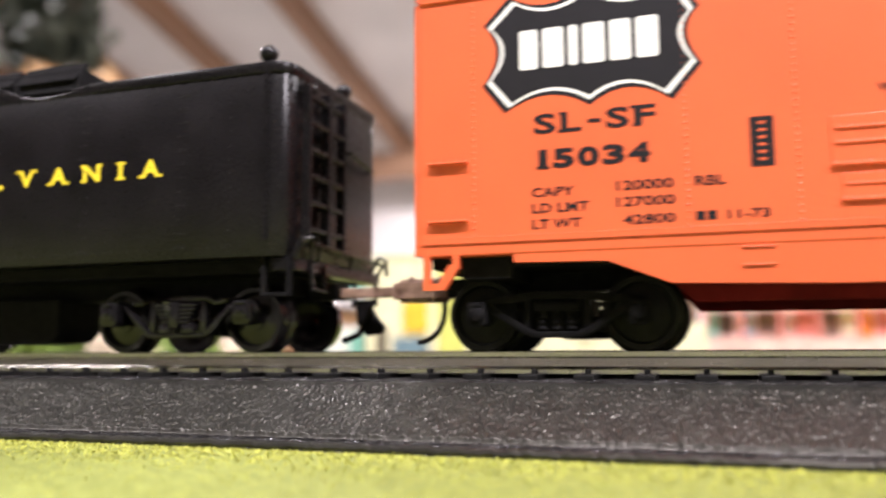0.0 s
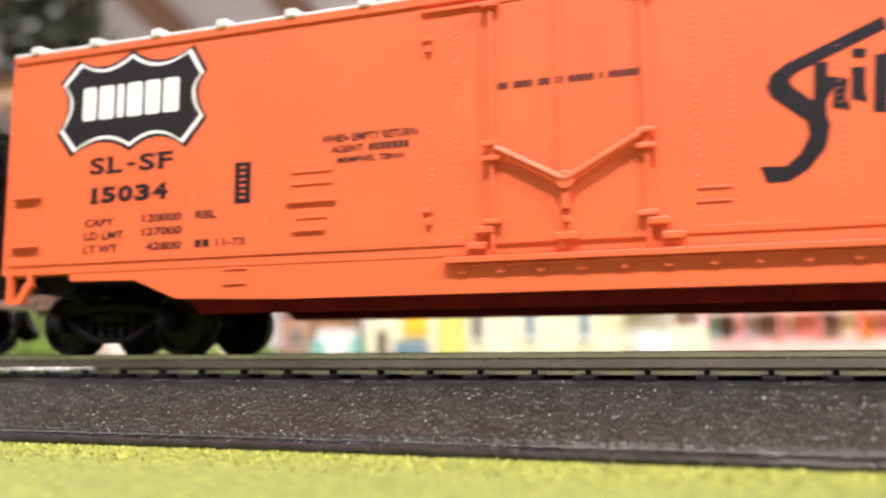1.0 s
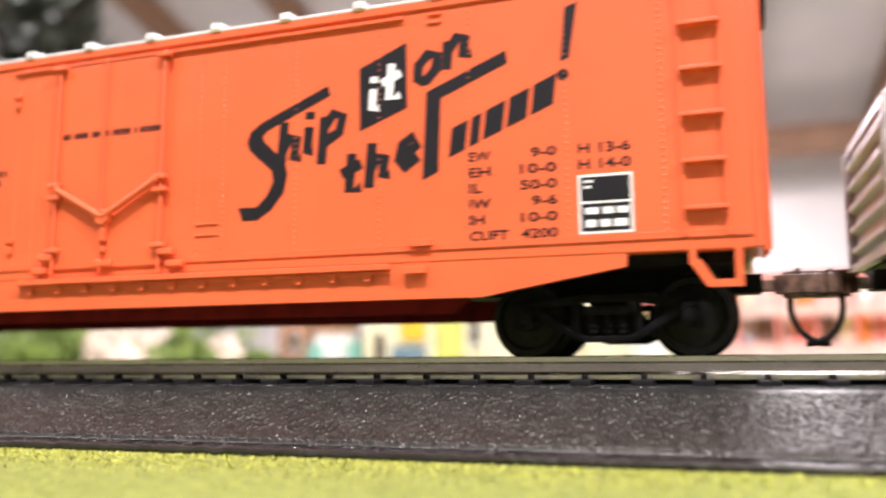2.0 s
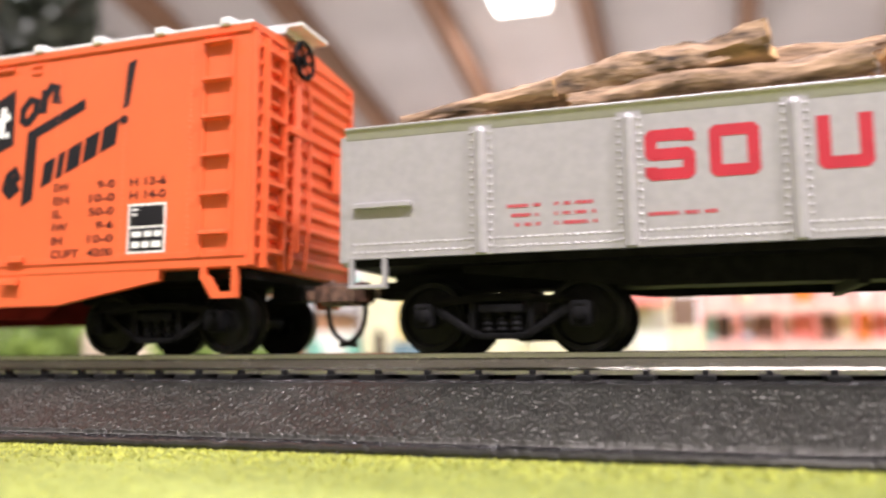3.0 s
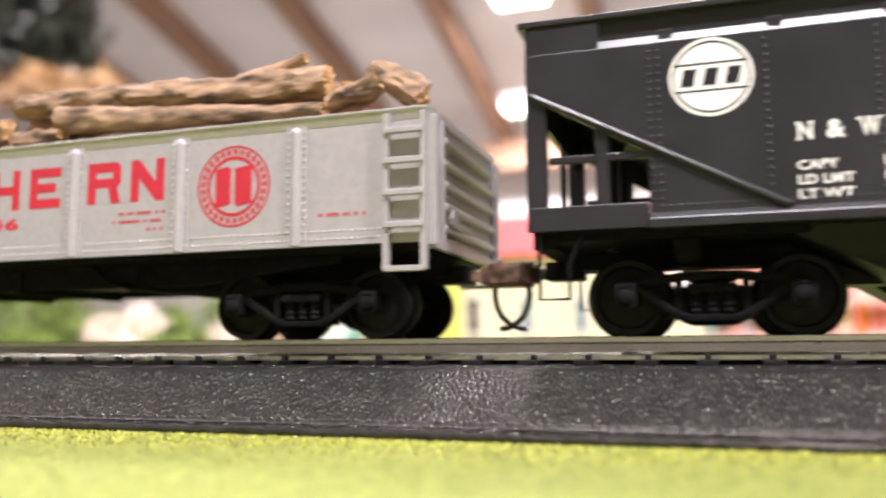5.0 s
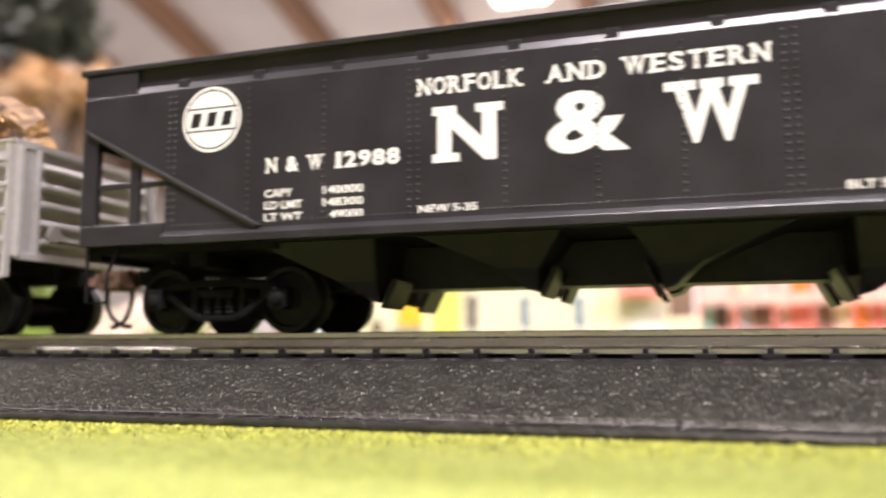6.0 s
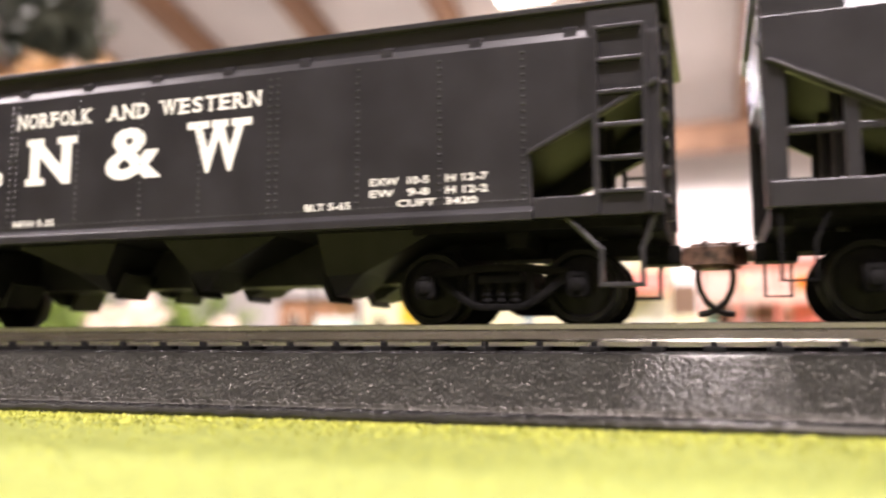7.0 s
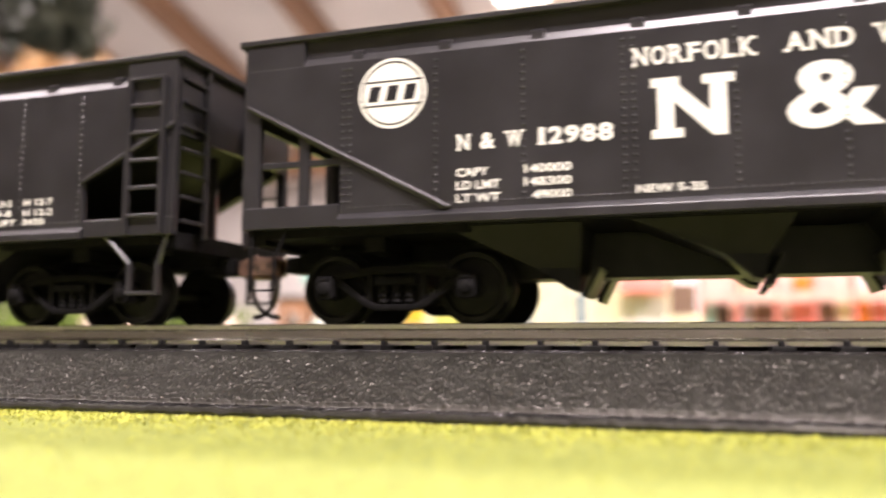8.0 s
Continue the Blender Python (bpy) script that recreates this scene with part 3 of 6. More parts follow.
def tender_frame_mesh(wb):
    """Heavy equalised truck side: curved arch, round-cornered journal boxes with lids, leaf spring in a hanger."""
    bm = B()
    h, z = wb / 2, WHEEL_R + 1.0
    arch = [(-h - 2.2, z + 0.4), (-h - 1.6, z + 1.7), (-h + 1.2, z + 2.1), (-6.6, z + 1.9), (-5.2, z + 2.6), (5.2, z + 2.6), (6.6, z + 1.9), (h - 1.2, z + 2.1), (h + 1.6, z + 1.7), (h + 2.2, z + 0.4)]
    low = [(x * 0.97, zz - 0.85) for x, zz in arch]
    for p, q, u, v in zip(arch, arch[1:], low, low[1:]):
        prism(bm, [p, u, v, q], 0.0, 1.4)
    for s in (-1, 1):
        pts = [(s * (h - 1.6), z + 1.2), (s * (h - 2.5), z + 1.2), (s * 4.6, z - 2.9), (s * 4.0, z - 3.5), (s * 5.2, z - 3.5)]
        prism(bm, pts if s > 0 else pts[::-1], -0.1, 1.2)
        prism(bm, [(s * h - 1.5, z - 1.3), (s * h - 1.0, z - 1.9), (s * h + 1.0, z - 1.9), (s * h + 1.5, z - 1.3), (s * h + 1.5, z + 1.1), (s * h + 1.1, z + 1.6), (s * h - 1.1, z + 1.6), (s * h - 1.5, z + 1.1)], -1.0, 1.4)
        prism(bm, [(s * h - 1.1, z - 1.0), (s * h + 1.1, z - 1.0), (s * h + 1.1, z + 0.9), (s * h - 1.1, z + 0.9)], -1.35, -0.9)
        lathe(bm, [(0.45, -1.7), (0.45, -1.2)], 10, (s * h, 0, z + 0.1))
        box(bm, s * h - 0.7, s * h + 0.7, -1.5, -0.9, z + 1.0, z + 1.45)
        prism(bm, [(s * 4.4 - 0.5, z - 3.2), (s * 4.4 + 0.5, z - 3.2), (s * 4.4 + 0.5, z + 2.2), (s * 4.4 - 0.5, z + 2.2)], 0.2, 1.5)
    prism(bm, [(-5.2, z - 3.0), (-4.4, z - 3.7), (4.4, z - 3.7), (5.2, z - 3.0)], -0.2, 1.7)
    for k in range(5):
        box(bm, -3.7 + k * 0.35, 3.7 - k * 0.35, -0.5, 1.4, z + 0.9 - k * 0.6, z + 1.35 - k * 0.6)
    box(bm, -0.7, 0.7, -0.8, 1.5, z - 2.2, z + 1.6)
    for k in (-1, 1):
        lathe(bm, [(1.2, z - 3.0), (1.2, z - 1.6)], 12, (k * 2.0, 0.5, 0), "z")
    return to_mesh("side_frame", bm, GLOSS_TRUCK, 0.16)


FRAMES = {20.0: side_frame_mesh(20.0), 20.6: side_frame_mesh(20.6), 23.0: tender_frame_mesh(23.0)}


def truck(car, x, wb):
    bm = B()
    box(bm, -2.3, 2.3, -11.0, 11.0, 5.0, 7.4)
    lathe(bm, [(3.2, 7.2), (3.2, 8.4)], 16, (0, 0, 0), "z")
    for s in (-1, 1):
        box(bm, s * 5.2 - 0.5, s * 5.2 + 0.5, -9.5, 9.5, 2.6, 3.6)
        for b in (-1, 1):
            box(bm, s * 5.2 - 0.4, s * 5.2 + 0.4, b * 8.9 - 1.2, b * 8.9 + 1.2, 2.4, 5.2)
    t = part("truck", bm, TRUCK_BLACK, car, "black four-wheel truck bolster and brake beams", at=(x, 0, 0))
    for s in (-1, 1):
        f = new("side_frame", FRAMES[wb])
        f.parent = t
        f.matrix_basis = pose(0, -s * 12.9 * MM, 0, 0, 0, 0 if s > 0 else 180)
    for s in (-1, 1):
        w = new("wheelset", GLOSS_WHEEL_MESH if wb == 23.0 else WHEEL_MESH)
        w.parent = t
        w.matrix_basis = pose(s * wb / 2 * MM, 0, WHEEL_R * MM)
        WHEELSETS.append((w, s * wb / 2))
    return t


def coupler(car, x, s, reach, mat=None, pin=True):
    """A knuckle coupler from the car's end at x, towards s; reach: to the middle of the gap."""
    z, mat = 8.9, mat or BROWN
    e = x + s * reach
    bm = B()
    a, b = x - s * 4, x + s * 1.2
    box(bm, min(a, b), max(a, b), -2.4, 2.4, z - 1.0, z + 1.5)
    part("draft_box", bm, TRUCK_BLACK, car, "black coupler pocket under the end", bevel=0.2)
    bm = B()
    shank = [(x + s * 0.9, -0.95), (e - s * 4.4, -0.8), (e - s * 4.4, 0.8), (x + s * 0.9, 0.95)]
    prism(bm, shank, z - 0.75, z + 0.75, "z")
    head = [(e - s * 4.6, -1.0), (e - s * 2.8, -1.9 * s), (e - s * 1.2, -2.4 * s), (e + s * 1.2, -2.3 * s), (e + s * 1.8, -1.7 * s), (e + s * 1.7, -0.7 * s), (e + s * 0.4, -0.3 * s), (e - s * 0.6, 0.3 * s), (e - s * 0.3, 1.8 * s), (e - s * 0.9, 2.5 * s), (e - s * 1.8, 2.4 * s), (e - s * 3.6, 1.4)]
    prism(bm, head, z - 1.2, z + 1.3, "z")
    prism(bm, [(u * 0.72 + (e - s) * 0.28, v * 0.72) for u, v in head], z - 1.7, z + 1.75, "z")
    lathe(bm, [(0.5, z + 1.2), (0.5, z + 2.0), (0.25, z + 2.2)], 8, (e - s * 1.6, -0.9 * s, 0), "z")
    c = part("coupler", bm, mat, car, "mottled brown knuckle coupler", bevel=0.25)
    if not pin:
        return c
    bm = B()
    p0 = e - s * 2.6
    wire(bm, [(p0, 0, z - 1.4), (p0 - s * 0.1, 0, 6.0), (p0 + s * 0.2, 0, 4.4), (p0 + s * 0.9, 0.1, 3.0), (p0 + s * 2.0, 0.3, 2.0), (p0 + s * 3.2, 0.5, 1.45), (p0 + s * 4.4, 0.8, 1.3)], 0.42, 8)
    part("trip_pin", bm, PIN, c, "dark curved metal trip pin", smooth=True)
    return c


def step_iron(car, mat, x0, x1, z0, z1, y, th=0.55):
    bm = B()
    for a in (x0, x1 - th):
        box(bm, a, a + th, y, y + 0.9, z0, z1)
    box(bm, x0, x1, y - 0.1, y + 1.0, z0 - th * 0.9, z0)
    return part("step", bm, mat, car, bevel=0.08)


def slant_step(car, mat, xo, xi, z0, z1, y, th=0.85):
    """A stirrup whose outer leg is straight and whose inner leg slants and is hung on a tab; xo outside, xi inside."""
    d = 1 if xi > xo else -1
    bm = B()
    for pts in ([(xo, z1), (xo, z0), (xo + d * th, z0), (xo + d * th, z1)],
                [(xo, z0), (xo, z0 - th), (xi - d * 1.9, z0 - th), (xi - d * 1.7, z0)],
                [(xi - d * 1.9 - d * th, z0), (xi - d * 1.9, z0 - th), (xi - d * 0.2, z1 - 2.6), (xi - d * 1.3, z1 - 2.0)],
                [(xi - d * 1.3, z1 - 2.0), (xi - d * 0.2, z1 - 2.6), (xi, z1 - 2.6), (xi, z1), (xi - d * th, z1), (xi - d * th, z1 - 2.0)]):
        prism(bm, pts, y, y + 0.9)
    return part("step", bm, mat, car)


def grab(car, mat, x0, x1, z, y, th=0.5, name="grab_iron"):
    bm = B()
    box(bm, x0, x1, y - 0.75, y - 0.1, z - th / 2, z + th / 2)
    for a in (x0, x1 - 0.6):
        box(bm, a, a + 0.6, y - 0.3, y + 0.05, z - th * 0.8, z + th * 0.5)
    return part(name, bm, mat, car, bevel=0.08)


# ---- orange box car ----
def box_car():
    X0 = 53.2
    C = empty_thing("box_car", X0, AXIS, 0, "bright orange plastic model box car, lettered and with a pale roof", "train car", "train")
    hl, y = 88.75, -16.75
    body = boxes("body", ORANGE, C, (-hl - 0.2, hl, -16.75, 16.75, 12.0, 46.6), bevel=0.25)
    top = B()
    for s in (-1, 1):
        box(top, -hl - 0.15, hl + 0.15, s * 16.6 - 0.45, s * 16.6 + 0.45, 46.0, 47.2)
    part("eave_rail", top, ORANGE, C, bevel=0.15)
    # side sills with stepped-up ends
    for s in (-1, 1):
        bm = B()
        prism(bm, [(-76.6, 12.3), (-76.4, 11.0), (-64.9, 10.8), (-57.5, 7.9), (-40.0, 7.4), (56.2, 7.4), (74.2, 10.5), (74.4, 12.3)], s * 16.65 - s * 1.3, s * 16.65)
        part("side_sill", bm, ORANGE, C)
        bm = B()
        box(bm, -hl + 0.2, hl - 0.2, s * 16.75, s * 16.95, 13.6, 13.95)
        part("sill_ledge", bm, ORANGE, C)
    # rivet lines and panel seams
    bm = B()
    for x in (-81.5, -55.3, -43.1, -30.6, -18.7, -15.3, 14.5, 18.5, 30.0, 42.5, 55.0, 67.5, 79.0):
        for k in range(38):
            rivet(bm, x, y, 14.6 + k * 0.82, 0.2, 0.13)
    for k in range(196):
        rivet(bm, -87.5 + k * 0.9, y, 14.35, 0.16, 0.1)
    part("rivets", bm, ORANGE, body)
    # roof
    bm = B()
    prism(bm, [(-17.1, 47.1), (17.1, 47.1), (17.1, 47.6), (0, 49.2), (-17.1, 47.6)], -hl - 0.2, hl + 0.2, "x")
    roof = part("roof", bm, ROOF_GREY, C, "pale grey metal roof with cross ribs", bevel=0.1)
    for k in range(16):
        x = -hl + 4 + k * (2 * hl - 8) / 15
        bm = B()
        prism(bm, [(-17.4, 47.2), (17.4, 47.2), (17.4, 48.4), (0, 50.1), (-17.4, 48.4)], x - 0.85, x + 0.85, "x")
        part("roof_rib", bm, ROOF_GREY, roof, bevel=0.2)
    bm = B()
    box(bm, hl - 5.2, hl + 3.7, -8.5, 0.5, 49.5, 50.1)
    box(bm, hl - 5.2, hl + 1.0, -8.5, 0.5, 48.7, 49.55)
    part("roof_platform", bm, ROOF_GREY, C, "pale grey roof platform over the end", bevel=0.12)
    # ends
    for s in (-1, 1):
        panel = boxes("end_panel", ORANGE, C, (min(s * hl, s * (hl + 0.25)), max(s * hl, s * (hl + 0.25)), -16.6, 16.6, 12.2, 46.4), label="corrugated orange end")
        for k in range(13):
            bm = B()
            z = 13.4 + k * 2.5
            prism(bm, [(s * hl, z), (s * (hl + 1.1), z + 0.55), (s * (hl + 1.1), z + 1.0), (s * hl, z + 1.6)][::s], -15.4, 15.4)
            part("end_rib", bm, ORANGE, panel, bevel=0.1)
        for yy in (-16.2, 16.2, -5.2):
            boxes("end_post", ORANGE, panel, (min(s * hl, s * (hl + 0.9)), max(s * hl, s * (hl + 0.9)), yy - 0.45, yy + 0.45, 12.2, 46.2), bevel=0.1)
    bm = B()
    for yy in (-14.6, -9.4):
        box(bm, hl + 0.8, hl + 1.9, yy - 0.3, yy + 0.3, 12.0, 45.4)
    end_ladder = part("ladder", bm, ORANGE, C)
    for k in range(7):
        bm = B()
        box(bm, hl + 1.2, hl + 1.95, -14.6, -9.4, 14.2 + k * 4.9, 14.85 + k * 4.9)
        part("rung", bm, ORANGE, end_ladder)
    for s in (-1, 1):
        bm = B()
        prism(bm, [(-16.9, 46.5), (16.9, 46.5), (16.9, 47.3), (0, 48.9), (-16.9, 47.3)], min(s * (hl + 0.26), s * (hl + 0.62)), max(s * (hl + 0.26), s * (hl + 0.62)), "x")
        part("gable", bm, ORANGE, C)
    for yy in (-2.6, -7.2):
        bm = B()
        wire(bm, [(hl + 1.5, yy, 12.4), (hl + 1.7, yy + 0.9, 18.5), (hl + 1.7, yy + 0.9, 40.5), (hl + 1.5, yy, 43.0)], 0.32)
        part("end_rod", bm, ORANGE, C, smooth=True)
    boxes("placard", ORANGE, C, (hl + 0.9, hl + 1.7, 7.6, 12.2, 26.5, 33.0), bevel=0.15)
    bm = B()
    box(bm, hl + 0.9, hl + 2.2, -8.5, -2.0, 33.0, 34.1)
    box(bm, hl + 0.9, hl + 2.0, -6.1, -5.0, 34.0, 40.5)
    part("brake_step", bm, ORANGE, C, bevel=0.1)
    bm = B()
    wire(bm, [(hl + 2.4 - 0.5, -5.6, 15), (hl + 1.9, -5.6, 44)], 0.35)
    part("brake_rod", bm, ORANGE, C)
    bm = B()
    n = 24
    cx, cy, cz = hl + 2.7, -5.6, 45.0
    ring = [(cx, cy + 2.8 * math.cos(2 * math.pi * k / n), cz + 2.8 * math.sin(2 * math.pi * k / n)) for k in range(n + 1)]
    wire(bm, ring, 0.38)
    wheel = part("brake_wheel", bm, TRUCK_BLACK, C, "black spoked brake wheel", smooth=True)
    for k in range(6):
        a = 2 * math.pi * k / 6
        bm = B()
        wire(bm, [(cx - 0.3, cy, cz), (cx - 0.05, cy + 1.5 * math.cos(a), cz + 1.5 * math.sin(a)), (cx, cy + 2.8 * math.cos(a), cz + 2.8 * math.sin(a))], 0.24)
        part("spoke", bm, TRUCK_BLACK, wheel)
    bm = B()
    lathe(bm, [(0.7, hl + 0.6), (0.7, hl + 2.9)], 10, (0, cy, cz), "x")
    part("hub", bm, TRUCK_BLACK, wheel)
    # ladder of dark recessed slots with lips, on both sides at the brake end
    for s in (-1, 1):
        bm = B()
        for xx in (81.2, 86.0):
            box(bm, xx - 0.3, xx + 0.3, min(s * 16.7, s * 17.05), max(s * 16.7, s * 17.05), 13.8, 45.4)
        lad = part("ladder", bm, ORANGE, C)
        for k in range(6):
            z = 16.6 + k * 5.6
            bm = B()
            prism(bm, [(s * 16.7, z), (s * 17.75, z + 0.1), (s * 17.75, z + 0.55), (s * 16.7, z + 0.75)][::s], 81.2, 86.0, "x")
            part("rung", bm, ORANGE, lad, bevel=0.06)
    for z in (16.5, 24.1):
        grab(C, ORANGE, -87.6, -82.3, z, -16.75, 0.3)
    # corner steps
    for yy in (-16.8, 15.9):
        slant_step(C, ORANGE, -88.4, -83.6, 8.6, 13.0, yy)
        slant_step(C, ORANGE, 87.3, 81.4, 8.6, 13.0, yy)
    # louvre plates and small brackets
    for p in ((-39.2, -32.9, y - 0.28, y, 24.6, 24.95), (-39.2, -32.9, y - 0.28, y, 22.9, 23.25), (-39.8, -32.3, y - 0.42, y, 20.4, 20.8),
              (-38.4, -33.6, y - 0.25, y, 18.2, 18.5), (-38.9, -33.9, y - 0.36, y, 16.4, 16.8), (-39.7, -32.4, y - 0.1, y + 0.1, 20.7, 26.2), (-38.8, -34.0, y - 0.1, y + 0.1, 16.7, 19.6), (47.0, 50.0, y - 0.7, y, 14.1, 15.0),
              (46.2, 49.2, y - 0.9, y, 10.6, 11.5), (49.4, 51.4, y - 0.25, y, 45.0, 45.35), (49.4, 51.4, y - 0.25, y, 43.9, 44.25),
              (-49.6, -46.0, y - 0.13, y + 0.2, 9.6, 9.85), (-49.6, -46.0, y - 0.1, y + 0.2, 11.7, 11.9),
              (14.2, 18.0, y - 0.18, y, 18.8, 19.1), (14.2, 18.0, y - 0.18, y, 17.2, 17.5)):
        boxes("placard_ledge", ORANGE, C, p, bevel=0.06)
    # plug door
    bm = B()
    box(bm, -10.9, 8.9, y - 0.35, y, 13.4, 44.8)
    door = part("door", bm, ORANGE, C, "orange plug door with V-shaped locking bars", bevel=0.12)
    for x, r in ((-10.4, 0.24), (8.6, 0.24), (-1.7, 0.13)):
        bm = B()
        wire(bm, [(x, y - 0.7, 12.6), (x, y - 0.7, 45.4)], r)
        part("lock_rod", bm, ORANGE, door, smooth=True)
    bm = B()
    wire(bm, [(-9.9, y - 1.1, 25.6), (-1.3, y - 1.2, 20.9)], 0.5, 8)
    part("lock_bar", bm, ORANGE, door, "orange slanted locking bar", smooth=True)
    bm = B()
    wire(bm, [(-0.9, y - 1.2, 20.9), (8.2, y - 1.1, 25.9)], 0.5, 8)
    part("lock_bar", bm, ORANGE, door, "orange slanted locking bar", smooth=True)
    pieces = [(x - 1.2, x + 1.2, y - 1.25, y - 0.3, z - 0.35, z + 0.35) for x in (-10.4, 8.6) for z in (26.2, 24.3, 16.2, 44.6)]
    pieces += [(x - 1.3, x + 1.3, y - 1.1, y + 0.02, z - 0.4, z + 0.5) for x, z in ((-11.5, 15.2), (-12.6, 13.2), (9.8, 15.2), (11.4, 13.4))]
    pieces += [(-1.6, -0.6, y - 1.2, y - 0.3, 17.2, 20.5), (-1.5, -0.7, y - 1.0, y - 0.3, 15.6, 16.4), (-2.6, 0.4, y - 0.9, y - 0.3, 13.5, 14.5)]
    for p in pieces:
        boxes("door_bracket", ORANGE, door, p, bevel=0.14)
    bm = B()
    lathe(bm, [(1.2, -1.5 + y), (1.2, y - 0.3)], 14, (-1.1, 0, 20.8))
    part("lock_hub", bm, ORANGE, door, bevel=0.15)
    for x0 in (-19.2,):
        for z in (41.0, 17.9):
            each("door_stop", ORANGE, C, [(x0 - 0.7, x0 + 0.7, y - 0.4, y + 0.02, z, z + 0.6), (x0 - 0.2, x0 + 0.6, y - 0.55, y + 0.02, z - 1.6, z - 0.6)], bevel=0.08)
    bm = B()
    box(bm, -16.8, 44.2, y - 0.95, y + 0.05, 11.2, 12.0)
    box(bm, -16.8, 44.2, y - 0.12, y + 0.05, 10.6, 11.15)
    door_track = part("door_track", bm, ORANGE, C, "orange door track with bracket feet", bevel=0.12)
    for k in range(12):
        bm = B()
        lathe(bm, [(0.62, y - 0.34), (0.75, y - 0.1)], 12, (-14.6 + k * 5.05, 0, 10.45))
        part("track_foot", bm, ORANGE, door_track)
    boxes("upper_rail", ORANGE, C, (-20, 46, y - 0.45, y, 44.9, 45.4), bevel=0.08)
    # underframe
    for s in (-1, 1):
        bm = B()
        prism(bm, [(-60, 10.5), (-55, 5.7), (52, 5.5), (58, 10.5)], min(s * 13.9, s * 14.5), max(s * 13.9, s * 14.5))
        part("underframe", bm, MAROON, C, "dark red underframe skirt")
    for p in ((-hl + 1, hl - 1, -15, 15, 10.6, 11.95), (-80, -50, -4, 4, 8.2, 10.7), (50, 80, -4, 4, 8.2, 10.7), (-83.5, -77.0, -15.2, 15.2, 9.2, 10.7)):
        boxes("floor_sill", TRUCK_BLACK, C, p)
    # painted emblem: shield with six white blocks
    # corners of the shield, each with the dip of the edge that follows, if it is scalloped
    sh = [((-76.6, 45.5), (-71.6, 43.9)), ((-66.5, 45.9), (-61.2, 43.7)), ((-55.6, 45.4), None), ((-53.2, 41.2), (-54.7, 38.0)), ((-53.1, 34.0), None),
          ((-56.6, 29.9), (-61.6, 32.0)), ((-66.5, 30.2), (-71.8, 32.0)), ((-77.3, 30.1), None), ((-80.2, 33.9), (-78.3, 38.2)), ((-80.0, 42.0), None)]
    cx, cz = -66.7, 38.0

    def shield(inset):
        fx, fz, out = 1 - inset / 13.0, 1 - inset / 7.4, []
        fit = lambda p: (cx + (p[0] - cx) * fx, cz + (p[1] - cz) * fz)
        for i, (p, dip) in enumerate(sh):
            p, q = fit(p), fit(sh[(i + 1) % len(sh)][0])
            out.append(p)
            if dip:
                d = fit(dip)
                c = [2 * d[j] - (p[j] + q[j]) / 2 for j in (0, 1)]
                out += [tuple((1 - u) ** 2 * p[j] + 2 * u * (1 - u) * c[j] + u * u * q[j] for j in (0, 1)) for u in (0.15, 0.3, 0.45, 0.6, 0.75, 0.9)]
        return out
    flat_shape(C, shield(0.0), y, INK, 0.04)
    flat_shape(C, shield(0.62), y, WHITE_INK, 0.06)
    flat_shape(C, shield(1.15), y, INK, 0.08)
    wid = [2.4, 2.7, 1.2, 2.7, 2.6, 2.7]
    xx = -75.3
    for k, w in enumerate(wid):
        bm = B()
        prism(bm, [(xx + 0.25, 35.5), (xx + w - 0.25, 35.5), (xx + w, 35.8), (xx + w, 40.4), (xx + w - 0.25, 40.7), (xx + 0.25, 40.7), (xx, 40.4), (xx, 35.8)], y - 0.11, y)
        part("emblem_block", bm, WHITE_INK, C)
        xx += w + 0.6
    # lettering
    L = lambda w, a, b, c, d, m=INK, **k: lettering(C, w, a, b, c, d, y, m, **k)
    slab_text(C, "SL-SF", -73.6, -58.5, 27.0, 29.6, y, INK, 0.03)
    slab_text(C, "15034", -73.4, -59.4, 22.5, 25.0, y, INK, 0.05)
    L("CAPY", -74.0, -68.7, 19.0, 20.2, bold=0.022)
    L("120000", -63.6, -56.9, 19.2, 20.4, bold=0.022)
    L("RBL", -54.5, -51.0, 19.2, 20.4, bold=0.022)
    L("LD LMT", -74.0, -66.9, 17.0, 18.2, bold=0.022)
    L("127000", -63.6, -56.8, 17.2, 18.4, bold=0.022)
    L("LT WT", -74.0, -67.9, 15.0, 16.2, bold=0.022)
    L("42800", -62.9, -56.8, 15.0, 16.2, bold=0.022)
    L("11-73", -51.0, -46.4, 15.1, 16.2, bold=0.022)
    bars(C, [(-54.5, -53.5, 15.1, 16.2), (-53.2, -52.2, 15.1, 16.2)], y, INK)
    bars(C, [(-48.2, -45.6, 21.0, 26.9)], y, INK, 0.04, "stencil_panel")
    for k in range(6):
        bars(C, [(-47.3, -46.5, 21.7 + k * 0.86, 22.0 + k * 0.86)], y, ORANGE, 0.07, "stencil_panel")
    L("WHEN EMPTY RETURN", -34.6, -20.6, 28.5, 29.6, bold=0.022)
    L("AGENT", -33.2, -28.4, 27.0, 28.0, bold=0.022)
    bars(C, [(-27.6 + k * 0.85, -27.0 + k * 0.85, 27.0, 28.0) for k in range(7)], y, INK)
    L("MEMPHIS, TENN", -32.2, -22.6, 25.4, 26.4, bold=0.022)
    bars(C, small_row(-9.6, 8.2, 33.3, 0.9, 3, 3.5), y - 0.35, INK)
